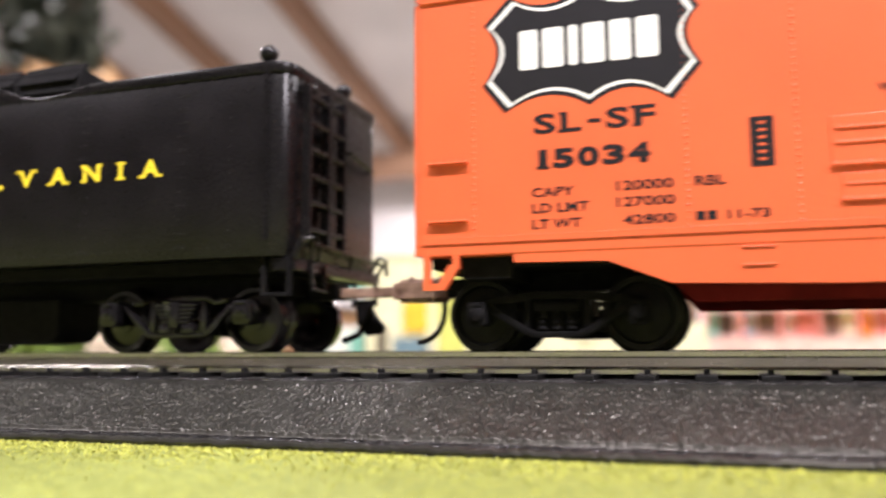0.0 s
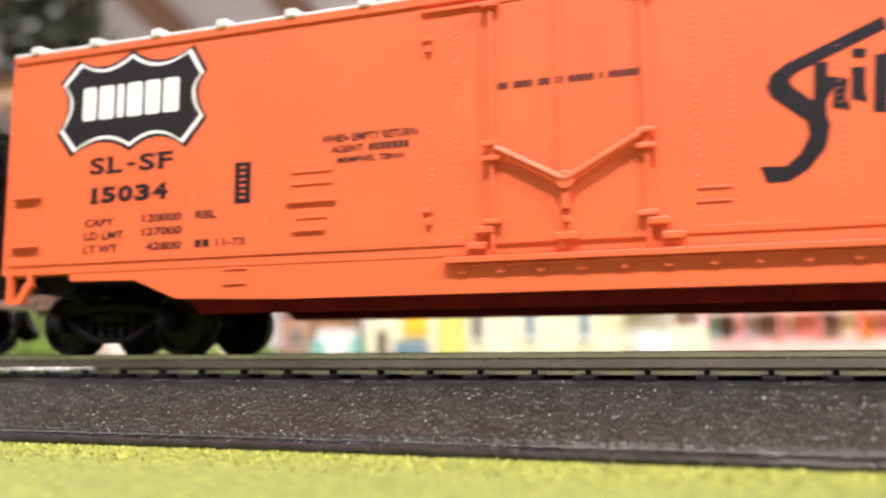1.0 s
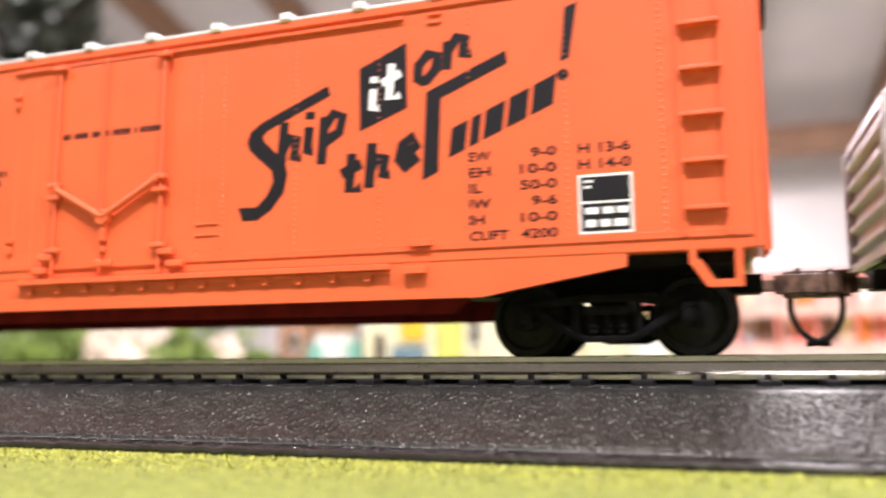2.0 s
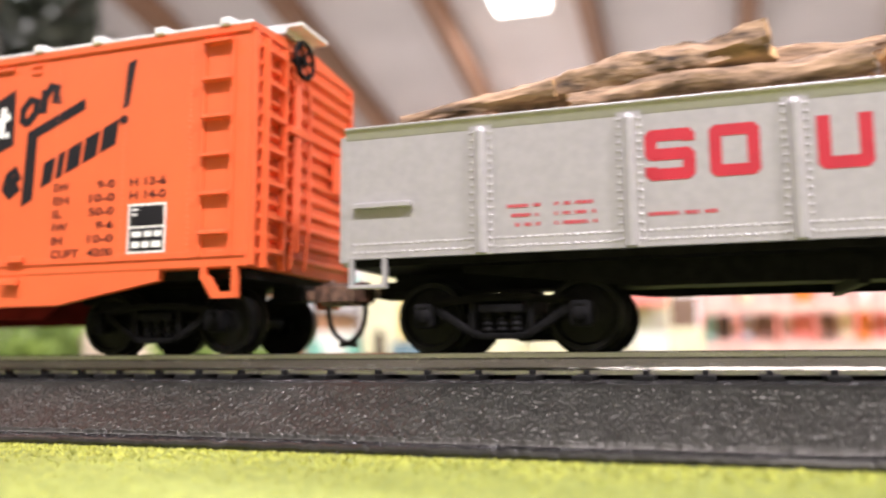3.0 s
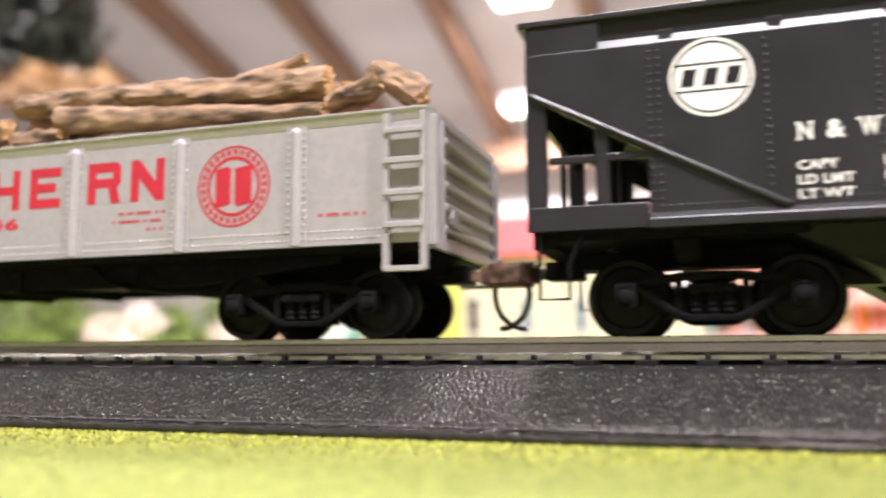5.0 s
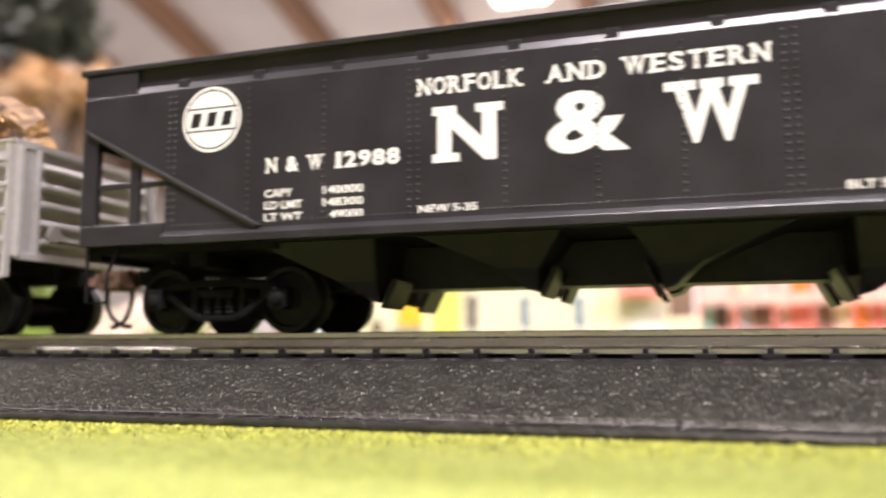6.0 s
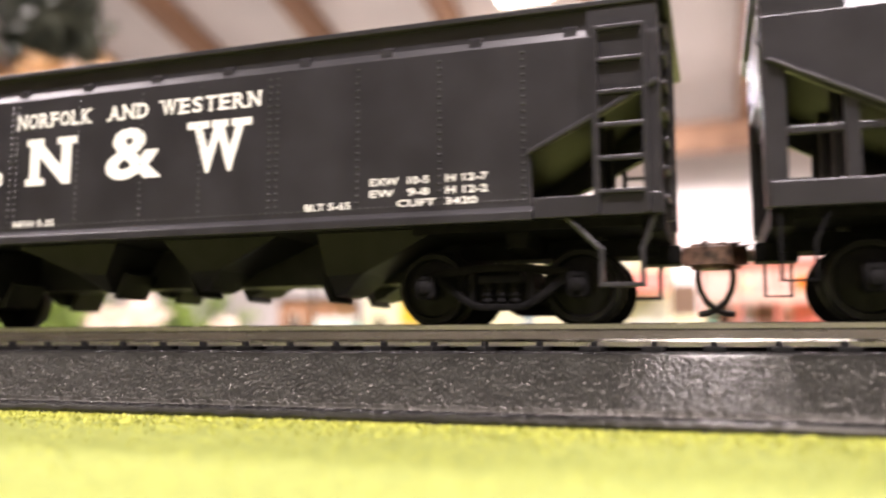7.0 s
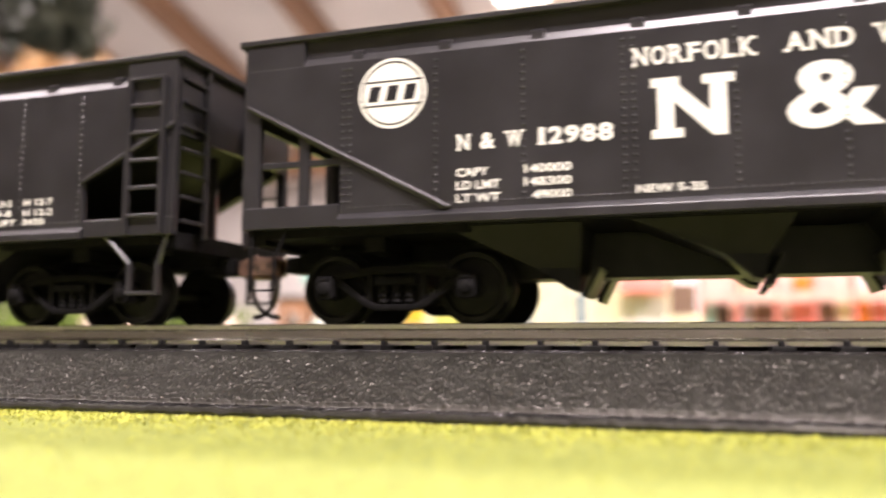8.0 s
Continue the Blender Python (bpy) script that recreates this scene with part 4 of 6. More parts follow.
    # slogan: slanted script, the last word in plain shapes
    s_pts = [(21.2, 20.9), (24.0, 20.8), (25.6, 22.2), (26.6, 24.2), (26.4, 25.8), (22.8, 29.0), (22.4, 30.2), (22.9, 31.6), (24.6, 32.8), (34.9, 37.1), (35.3, 35.7), (25.6, 31.6), (24.9, 30.8), (25.2, 30.0), (28.3, 27.1), (28.9, 25.2), (28.3, 22.6), (26.4, 20.3), (24.2, 19.0), (21.9, 19.0)]
    bm = B()
    vs = [bm.verts.new((a, y - 0.05, b)) for a, b in s_pts]
    bmesh.ops.triangle_fill(bm, use_beauty=True, edges=[bm.edges.new((vs[i], vs[(i + 1) % len(vs)])) for i in range(len(vs))])
    part("lettering", bm, INK, C)
    for c, x, z, w, h in (("h", 27.3, 25.4, 3.7, 4.5), ("i", 31.2, 27.0, 1.9, 4.3), ("p", 33.6, 27.9, 3.8, 4.4), ("o", 47.5, 35.5, 3.4, 3.6), ("n", 51.5, 37.2, 3.9, 3.8), ("t", 36.7, 20.8, 3.3, 3.9), ("h", 40.6, 22.2, 3.5, 3.9), ("e", 44.8, 24.0, 3.4, 3.9)):
        brush_letter(C, c, x, z, w, h, y, INK, 1.45)
    flat_shape(C, [(39.7, 30.2), (46.5, 32.8), (46.4, 41.8), (39.6, 38.9)], y, INK, 0.05, "lettering_panel")
    for c, x, z, w, h in (("i", 40.8, 32.2, 2.0, 3.4), ("t", 42.6, 33.0, 3.0, 3.7)):
        brush_letter(C, c, x, z, w, h, y, WHITE_INK, 1.1, depth=0.09)
    flat_shape(C, [(48.6, 22.8), (50.8, 23.8), (51.2, 33.6), (60.2, 37.3), (60.0, 39.0), (49.2, 34.6)], y, INK, 0.05, "lettering_block")
    x = 52.2
    for w in (2.2, 1.3, 2.6, 2.6, 2.9):
        z = 25.5 + (x - 52.2) * 0.42
        flat_shape(C, [(x, z), (x + w, z + w * 0.42), (x + w + 0.5, z + w * 0.42 + 3.9), (x + 0.5, z + 3.9)], y, INK, 0.05, "lettering_block")
        x += w + 0.55
    flat_shape(C, [(67.0, 36.6), (68.1, 37.0), (69.3, 44.2), (67.7, 43.6)], y, INK, 0.05, "lettering")
    flat_shape(C, disc(67.3, 34.9, 0.75, 16), y, INK, 0.05, "lettering")
    rows = [("EW", "9-0"), ("EH", "10-0"), ("IL", "50-0"), ("IW", "9-6"), ("IH", "10-0"), ("CUFT", "4200")]
    for k, (a, b) in enumerate(rows):
        z = 24.7 - k * 2.05
        L(a, 54.9, 54.9 + {"CUFT": 5.1, "IL": 1.7, "IH": 2.0}.get(a, 2.9), z, z + 1.25, bold=0.022)
        L(b, 66.2 - (3.2 if len(b) == 3 else 4.6), 66.2, z, z + 1.25, bold=0.022)
    L("H 13-6", 68.9, 75.2, 24.6, 25.9, bold=0.022)
    L("H 14-0", 68.9, 75.2, 22.6, 23.9, bold=0.022)
    bars(C, [(68.8, 75.3, 14.6, 21.9)], y, WHITE_INK, 0.04, "stencil_panel")
    bars(C, [(69.1, 75.0, 18.6, 21.6)], y, INK, 0.07, "stencil_panel")
    bars(C, [(69.1, 75.0, 14.9, 18.3)], y, INK, 0.07, "stencil_panel")
    bars(C, [(69.5, 70.6, 20.9, 21.2), (69.5, 70.3, 20.2, 20.5), (69.6, 71.2, 17.0, 17.8), (71.7, 73.0, 17.0, 17.8), (73.4, 74.7, 17.0, 17.8), (69.6, 70.9, 15.4, 16.3), (71.4, 72.6, 15.4, 16.3), (73.0, 74.6, 15.4, 16.3)], y, WHITE_INK, 0.09)
    for x in (-71.9, 71.2):
        truck(C, x, 20.6)
    coupler(C, -hl, -1, 4.9, TAN)
    coupler(C, hl, 1, 7.2)
    return C


# ---- silver gondola with logs ----
def gondola():
    X0 = 231.7
    C = empty_thing("gondola_car", X0, AXIS, 0, "silver-grey plastic model gondola car with red lettering", "train car", "train")
    hl, y = 74.5, -16.4
    for s in (1, -1):
        body = boxes("side_wall", SILVER, C, (-hl, hl, min(s * 15.6, s * 16.4), max(s * 15.6, s * 16.4), 12.3, 29.4))
    boxes("floor", SILVER, C, (-hl + 0.2, hl - 0.2, -15.6, 15.6, 12.5, 13.5))
    bm = B()
    for s in (-1, 1):
        prism(bm, [(s * 15.5, 28.6), (s * 16.42, 28.4), (s * 16.78, 29.5), (s * 17.0, 29.8), (s * 17.0, 30.1), (s * 15.5, 30.1)], -hl - 0.4, hl + 0.4, "x")
        box(bm, min(s * (hl + 0.4), s * (hl - 1.1)), max(s * (hl + 0.4), s * (hl - 1.1)), -15.5, 15.5, 29.0, 30.1)
    part("top_rail", bm, SILVER, C, "silver rolled top rail", bevel=0.1)
    for s in (-1, 1):
        panel = boxes("end_panel", SILVER, C, (min(s * (hl - 0.9), s * hl), max(s * (hl - 0.9), s * hl), -15.6, 15.6, 12.4, 29.1), label="ribbed silver end")
        for k in range(5):
            bm = B()
            z = 13.6 + k * 3.0
            prism(bm, [(s * hl, z), (s * (hl + 1.1), z + 0.5), (s * (hl + 1.1), z + 1.1), (s * hl, z + 1.9)][::s], -11.7, 13.5)
            part("end_rib", bm, SILVER, panel, bevel=0.12)
        for y0, y1, z0, z1, d in ((-16.4, -15.4, 11.8, 29.0, 1.2), (15.4, 16.4, 11.8, 29.0, 1.2), (-12.6, -11.8, 12.4, 29.0, 0.9), (-16, 16, 11.4, 12.6, 1.0)):
            boxes("end_post", SILVER, panel, (min(s * hl, s * (hl + d)), max(s * hl, s * (hl + d)), y0, y1, z0, z1), bevel=0.1)
    for s in (-1, 1):
        for k in range(7):
            x = -56.0 + k * 18.6
            bm = B()
            yy = s * 16.4
            o = s * 1.5
            box(bm, x - 1.5, x + 1.5, min(yy, yy + s * 0.25), max(yy, yy + s * 0.25), 12.2, 28.8)
            n = 6
            prof = [(x + 0.8 * math.cos(math.pi * j / n), yy + s * (0.2 + 0.85 * math.sin(math.pi * j / n))) for j in range(n + 1)]
            prism(bm, prof if s < 0 else prof[::-1], 12.4, 27.9, "z")
            lathe(bm, [(0.82, 27.6), (0.8, 28.1), (0.5, 28.6), (0.1, 28.8)], 12, (x, yy + s * 0.2, 0), "z")
            post = part("side_post", bm, SILVER, C, smooth=True)
            bm = B()
            for j in range(16):
                for d in (-1.18, 1.18):
                    rivet(bm, x + d, yy + s * 0.25, 13.2 + j * 0.98, 0.26, 0.17, s)
            part("rivets", bm, SILVER, post)
    bm = B()
    for k in range(150):
        for z in (13.1, 14.2):
            x = -73.5 + k * 0.98
            if min(abs(x + 56.0 - j * 18.6) for j in range(7)) > 1.7:
                rivet(bm, x, y, z, 0.25, 0.17)
    part("rivets", bm, SILVER, body)
    grab(C, SILVER, -73.6, -65.3, 19.3, y, 0.7)
    step_iron(C, SILVER, -74.3, -69.0, 8.9, 12.6, y - 0.2, 0.6)
    for s in (-1, 1):
        bm = B()
        for xx in (69.0, 74.2):
            box(bm, xx - 0.4, xx + 0.4, min(s * 16.4, s * 17.6), max(s * 16.4, s * 17.6), 8.6, 29.2)
        lad = part("ladder", bm, SILVER, C, "silver side ladder", bevel=0.1)
        for k in range(5):
            bm = B()
            z = [8.7, 14.4, 18.6, 22.8, 26.8][k]
            box(bm, 68.9, 74.3, min(s * 17.0, s * 18.0), max(s * 17.0, s * 18.0), z - 0.35, z + 0.4)
            part("rung", bm, SILVER, lad, bevel=0.1)
    bm = B()
    lathe(bm, [(1.3, hl), (1.3, hl + 1.6)], 12, (0, -9.0, 16.0), "x")
    wire(bm, [(hl + 1.0, -7.5, 15.4), (hl + 1.2, -2, 15.2)], 0.35)
    part("brake_gear", bm, SILVER, C)
    # black underframe
    for s in (-1, 1):
        bm = B()
        prism(bm, [(-60, 12.2), (-60, 10.5), (-37, 8.0), (37, 8.0), (60, 10.5), (60, 12.2)], min(s * 10.9, s * 11.5), max(s * 10.9, s * 11.5))
        part("underframe", bm, TRUCK_BLACK, C, "black fish-bellied underframe beam")
    boxes("floor_sill", TRUCK_BLACK, C, (-hl + 0.5, hl - 0.5, -15.3, 15.3, 11.3, 12.35))
    boxes("centre_sill", TRUCK_BLACK, C, (-hl + 2, hl - 2, -4, 4, 8.7, 11.4))
    for x in (-12, 26, 4):
        boxes("cross_bearer", TRUCK_BLACK, C, (x - 0.6, x + 0.6, -11.9, 11.9, 7.5, 11.0), bevel=0.1)
    bm = B()
    wire(bm, [(-9.5, -12.0, 11.4), (-5.0, -12.4, 8.6), (-1.5, -12.4, 7.6)], 0.3)
    wire(bm, [(18.0, -12.0, 11.4), (22.0, -12.4, 8.6), (26.5, -12.4, 7.6)], 0.3)
    lathe(bm, [(1.8, 29), (2.2, 30), (2.2, 40), (1.8, 41)], 14, (0, -7, 9.4), "x")
    part("brake_rigging", bm, TRUCK_BLACK, C, smooth=True)
    for x in (-54.6, 54.6):
        truck(C, x, 20.6)
    coupler(C, -hl, -1, 7.2)
    coupler(C, hl, 1, 7.2)
    # lettering in the panels
    L = lambda w, a, b, c, d, **k: lettering(C, w, a, b, c, d, y, RED_INK, **k)
    for w, a, b in (("S", -35.6, -29.8), ("O", -28.2, -22.6), ("U", -16.6, -10.8), ("T", -9.0, -3.1), ("H", 2.3, 7.8), ("E", 9.8, 15.6), ("R", 20.7, 26.6), ("N", 28.4, 34.2)):
        block_letter(C, w, a, 20.1, b - a, 6.2, y, RED_INK)
    for w, a, b, z in (("1", -8.1, -6.7, 16.6), ("2", -6.0, -3.2, 16.6), ("4", 2.4, 4.9, 17.0), ("6", 5.3, 7.9, 17.0)):
        L(w, a, b, z, z + 1.8, bold=0.05)
    for k in range(3):
        bars(C, small_row(-52.6 + k * 0.5, -48.2, 17.9 - k * 1.2, 0.45, 20 + k) + small_row(-46.6, -41.4, 17.9 - k * 1.2, 0.45, 30 + k), y, RED_INK)
        bars(C, small_row(26.5 + (k == 2) * 7 - k, 34.6, 18.2 - k * 1.2, 0.4, 40 + k), y, RED_INK)
    bars(C, small_row(-35.4, -27.2, 15.9, 0.45, 51) + small_row(59.0, 66.2, 16.2, 0.45, 52), y, RED_INK)
    # round emblem: ring, inner ring and plain inner strokes
    ex, ez = 45.7, 21.3
    ring_shape(C, ex, ez, 5.5, 5.8, y, RED_INK)
    ring_shape(C, ex, ez, 3.8, 4.3, y, RED_INK)
    for a in [k * 0.217 for k in range(29)]:
        bars(C, [(ex + 4.9 * math.cos(a) - 0.3, ex + 4.9 * math.cos(a) + 0.3, ez + 4.9 * math.sin(a) - 0.38, ez + 4.9 * math.sin(a) + 0.38)], y, RED_INK, name="emblem_block")
    for a, b in ((ex - 2.9, ex - 0.4), (ex + 0.2, ex + 2.9)):
        flat_shape(C, [(a, ez - 2.5), (a + 0.5, ez - 2.9), (b, ez - 2.5), (b, ez + 2.5), (b - 0.5, ez + 2.9), (a, ez + 2.5)], y, RED_INK, 0.05, "emblem_block")
    return C


def log_load(C):
    """Short branches laid along the gondola; they ride with it."""
    def log(p, q, r, seed, taper=0.9, rough=0.16):
        rnd = random.Random(seed)
        p, q = Vector(p), Vector(q)
        d = q - p
        n, m = 22, max(10, int(d.length / 0.9))
        u = d.normalized().orthogonal().normalized()
        w = d.normalized().cross(u)
        off = Vector((rnd.uniform(0, 99), rnd.uniform(0, 99), 0))
        bm = B()
        rings = []
        for i in range(m + 1):
            t = i / m
            c = p + d * t + (u * noise.noise(off + Vector((t * 2.6, 0, 0))) + w * noise.noise(off + Vector((t * 2.6, 7, 0)))) * r * 0.45
            ring = []
            for k in range(n):
                a = 2 * math.pi * k / n
                v = Vector((math.cos(a) * 1.3, math.sin(a) * 1.3, t * d.length / 5.0))
                rr = r * (1 + (taper - 1) * t) * (1 + rough * 1.4 * noise.noise(off + v) + rough * 1.0 * noise.noise(off + v * 2.7) + rough * 0.5 * noise.noise(off + Vector((v.x * 5, v.y * 5, v.z * 2))))
                jag = d.normalized() * (rnd.uniform(-0.25, 0.25) * r if i in (0, m) else 0)
                ring.append(bm.verts.new(c + jag + (u * math.cos(a) + w * math.sin(a)) * rr))
            rings.append(ring)
        for A, D in zip(rings, rings[1:]):
            for k in range(n):
                bm.faces.new((A[k], A[(k + 1) % n], D[(k + 1) % n], D[k]))
        caps = []
        for ring, s in ((rings[0], -1), (rings[-1], 1)):
            c = bm.verts.new(sum((v.co for v in ring), Vector()) / n + d.normalized() * s * 0.12 * r)
            mid = [bm.verts.new((v.co + c.co) / 2 + d.normalized() * rnd.uniform(-0.15, 0.15) * r) for v in ring]
            for k in range(n):
                j = (k + 1) % n
                caps.append(bm.faces.new((ring[k], ring[j], mid[j], mid[k])))
                caps.append(bm.faces.new((mid[k], mid[j], c)))
        for f in caps:
            f.material_index = 1
        o = part("log", bm, BARK, None, smooth=True)
        o.data.materials.append(CUT)
        tagged(o, "short weathered brown branch with pale cut ends, lying in the gondola", "log", "log load")
        return o
    out = [
        log((-55.4, -10, 32.9), (-20.5, -10, 37.9), 2.3, 1, 1.16, 0.2),
        log((-68.4, -12.2, 31.7), (-47, -11.8, 34.2), 0.75, 2, 1.9, 0.2),
        log((-45, -12.6, 31.3), (-9.8, -12.6, 33.3), 1.7, 3, 1.1),
        log((-25, -8, 36.0), (-5.4, -7.6, 36.6), 1.5, 15, 0.85, 0.2),
        log((-8.2, -11.6, 33.2), (-0.6, -11.0, 34.7), 2.0, 4, 0.95, 0.4),
        log((-0.4, -9, 39.2), (56.4, -9, 37.7), 2.2, 5, 1.08, 0.2),
        log((41.5, -8.2, 39.3), (52.2, -7.6, 42.0), 1.1, 13, 0.8, 0.25),
        log((11.4, -12.5, 34.7), (58, -12.6, 32.0), 2.3, 6, 0.45, 0.1),
        log((2.6, -12.5, 32.6), (12.4, -12.8, 32.5), 1.3, 7, 0.9, 0.3),
        # log added at the back, stands in for shadow between the long ones
        log((-1.5, -4, 37.4), (58, -4.5, 36.6), 2.3, 17, 1.0, 0.2),
        log((-60, 4, 28.5), (20, 6, 29.5), 4.6, 8),
        log((-20, -2, 29.0), (66, 0, 30.5), 4.6, 9),
        log((-66, -4, 25.0), (66, -5, 25.5), 6.0, 10),
        log((-60, 9, 25.0), (68, 9, 26.0), 4.6, 11),
        log((57.6, -10.4, 33.0), (65.4, -10.0, 36.4), 1.9, 12, 1.1, 0.3),
        log((64.0, -9.4, 38.2), (71.4, -9.0, 33.6), 1.8, 16, 1.15, 0.3),
        log((-66, -9.6, 24), (68, -9.8, 27.6), 3.8, 14),
    ]
    for o in out:
        o.matrix_basis = C.matrix_basis.copy()
    return out


# ---- black hopper car ----
def hopper_car():
    X0 = 394.4
    C = empty_thing("hopper_car", X0, AXIS, 0, "black plastic model coal hopper car with white lettering", "train car", "train")
    hl, y = 74.7, -16.75
    for s in (-1, 1):
        bm = B()
        o, i = s * 16.75, s * 15.9
        # lower sheet with slanted corners over the end openings
        pts = [(-60.4, 13.2), (59.0, 13.2), (59.0, 15.4), (58.8, 20.8), (67.0, 24.6), (74.5, 28.6), (74.5, 35.0), (-75.1, 35.0), (-75.1, 29.8), (-60.4, 21.6)]
        prism(bm, pts[::s], i, o)
        # set-back top strip and the ledge under it
        prism(bm, [(-75.1, 34.9), (74.5, 34.9), (74.5, 39.0), (-75.1, 39.0)][::s], s * 15.2, s * 15.95)
        prism(bm, [(s * 15.7, 34.6), (s * 16.75, 34.6), (s * 16.75, 34.8), (s * 16.22, 36.05), (s * 15.7, 36.05)][::-s], -66.0, 66.0, "x")
        for a, b in ((-75.1, -66.0), (66.0, 74.5)):
            box(bm, a, b, min(s * 15.9, s * 16.7), max(s * 15.9, s * 16.7), 34.9, 38.6)
        side = part("side_sheet", bm, HOPPER_BLACK, C, "black side sheet with rivet rows", bevel=0.1)
        bm = B()
        box(bm, -hl - 1.2, hl + 0.7, min(s * 15.2, s * 17.0), max(s * 15.2, s * 17.0), 38.6, 39.4)
        part("top_rail", bm, HOPPER_BLACK, C, bevel=0.15)
        bm = B()
        prism(bm, [(s * 16.7, 14.3), (s * 17.4, 13.5), (s * 17.4, 12.4), (s * 15.9, 12.4), (s * 15.9, 14.3)][::-s], -60.5, 59.2, "x")
        box(bm, -hl, -60.5, min(s * 15.7, s * 16.9), max(s * 15.7, s * 16.9), 12.6, 15.6)
        box(bm, 59.2, hl, min(s * 15.7, s * 16.9), max(s * 15.7, s * 16.9), 12.6, 15.2)
        part("side_sill", bm, HOPPER_BLACK, C, bevel=0.12)
        for k in range(11):
            x = -58.0 + k * 12.2
            bm = B()
            prism(bm, [(s * 15.9, 35.3), (s * 16.6, 35.3), (s * 16.6, 36.3), (s * 15.9, 36.8)][::-s], x - 0.8, x + 0.8, "x")
            part("gusset", bm, HOPPER_BLACK, side)
        bm = B()
        for x in (-60.0, -59.0, -47.0, -35.5, -23.2, -22.0, -10.5, 1.0, 11.0, 22.2, 23.4, 35.5, 47.0, 58.0):
            for k in range(20):
                rivet(bm, x, o, 15.8 + k * 0.95, 0.24, 0.2, s)
        for k in range(118):
            rivet(bm, -59 + k, o, 15.0, 0.2, 0.14, s)
        part("rivets", bm, HOPPER_BLACK, side)
        # diagonal angle iron from the corner down to the sill
        bm = B()
        prism(bm, [(-74.4, 30.1), (-74.4, 29.4), (-45.6, 14.1), (-44.6, 14.5)][::s], s * 16.75, s * 17.35)
        part("corner_brace", bm, HOPPER_BLACK, C, bevel=0.28)
        bm = B()
        prism(bm, [(58.6, 21.2), (58.4, 20.3), (74.4, 28.2), (74.4, 29.1)][::s], s * 16.75, s * 17.25)
        part("corner_brace", bm, HOPPER_BLACK, C, bevel=0.28)
        # end posts
        boxes("corner_post", HOPPER_BLACK, C, (-75.2, -72.6, min(s * 15.4, s * 16.6), max(s * 15.4, s * 16.6), 12.7, 30), bevel=0.12)
        boxes("corner_post", HOPPER_BLACK, C, (72.8, 74.6, min(s * 15.4, s * 16.6), max(s * 15.4, s * 16.6), 12.7, 30), bevel=0.12)
        each("side_brace", HOPPER_BLACK, C, [(-66.7, -65.1, min(s * 15.7, s * 16.5), max(s * 15.7, s * 16.5), 15, 26.0), (-72.4, -60.2, min(s * 15.6, s * 16.3), max(s * 15.6, s * 16.3), 21.0, 21.9)], bevel=0.1)
        # ladder
        bm = B()
        for xx in (67.0, 72.9):
            box(bm, xx - 0.35, xx + 0.35, min(s * 16.8, s * 17.6), max(s * 16.8, s * 17.6), 12.8, 35.6)
        lad = part("ladder", bm, HOPPER_BLACK, C, "black side ladder")
        for k in range(6):
            bm = B()
            z = 15.4 + k * 4.05
            box(bm, 67.0, 72.9, min(s * 16.9, s * 17.5), max(s * 16.9, s * 17.5), z - 0.28, z + 0.28)
            part("rung", bm, HOPPER_BLACK, lad, bevel=0.1)
        # dropped steps
        step_iron(C, HOPPER_BLACK, 67.0, 72.4, 4.6, 8.6, -16.6 if s < 0 else 15.7, 0.6)
        yy = s * 16.2
        for pts in ([(63.0, yy, 12.8), (67.3, yy, 8.5)], [(72.1, yy, 8.5), (73.6, yy, 12.8)], [(-73.8, yy, 12.8), (-73.8, yy, 4.4), (-70.2, yy, 4.4), (-70.2, yy, 8.6), (-68.2, yy, 12.8)]):
            bm = B()
            wire(bm, pts, 0.4 if pts[0][0] > 0 else 0.27)
            part("step_hanger", bm, HOPPER_BLACK if pts[0][0] > 0 else TRUCK_BLACK, C)
    # end walls above the openings, slope sheets, end sills
    for s in (-1, 1):
        sheet = boxes("end_sheet", HOPPER_BLACK, C, (min(s * 73.9, s * 74.6), max(s * 73.9, s * 74.6), -15.6, 15.6, 27.5, 38.9))
        if s < 0:
            each("end_rib", HOPPER_BLACK, sheet, [(-75.3, -74.5, -15.2, 15.2, 28.6 + k * 3.4, 29.4 + k * 3.4) for k in range(3)], bevel=0.1)
        each("end_post", HOPPER_BLACK, sheet, [(min(s * 74.6, s * 75.5), max(s * 74.6, s * 75.5), yy - 0.35, yy + 0.35, 12.6, 38.6) for yy in ((-9.6, 2.0) if s > 0 else (10.0,))], bevel=0.1)
        bm = B()
        box(bm, min(s * 74.6, s * 76.0), max(s * 74.6, s * 76.0), -16.9, 16.9, 38.5, 39.4)
        part("end_rail", bm, HOPPER_BLACK, C)
        bm = B()
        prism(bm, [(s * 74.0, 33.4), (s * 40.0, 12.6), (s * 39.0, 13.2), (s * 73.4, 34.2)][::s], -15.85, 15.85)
        # same shade-darkened black, against the green bounce from the mat
        part("slope_sheet", bm, BAY_SHADE_BLACK, C, "black sloping floor sheet")
        # sills and bolster take truck black, underbody shade put into their colour
        boxes("end_sill", TRUCK_BLACK, C, (min(s * 72.0, s * 74.7), max(s * 72.0, s * 74.7), -15.6, 15.6, 10.6, 13.2), bevel=0.15)
        boxes("draft_sill", TRUCK_BLACK, C, (min(s * 44, s * 73), max(s * 44, s * 73), -3.4, 3.4, 9.0, 12.4), bevel=0.15)
        # filler plate added so no brightness shows through under the sill
        boxes("end_floor", TRUCK_BLACK, C, (min(s * 43, s * 72), max(s * 43, s * 72), -15.65, 15.65, 11.4, 12.85))
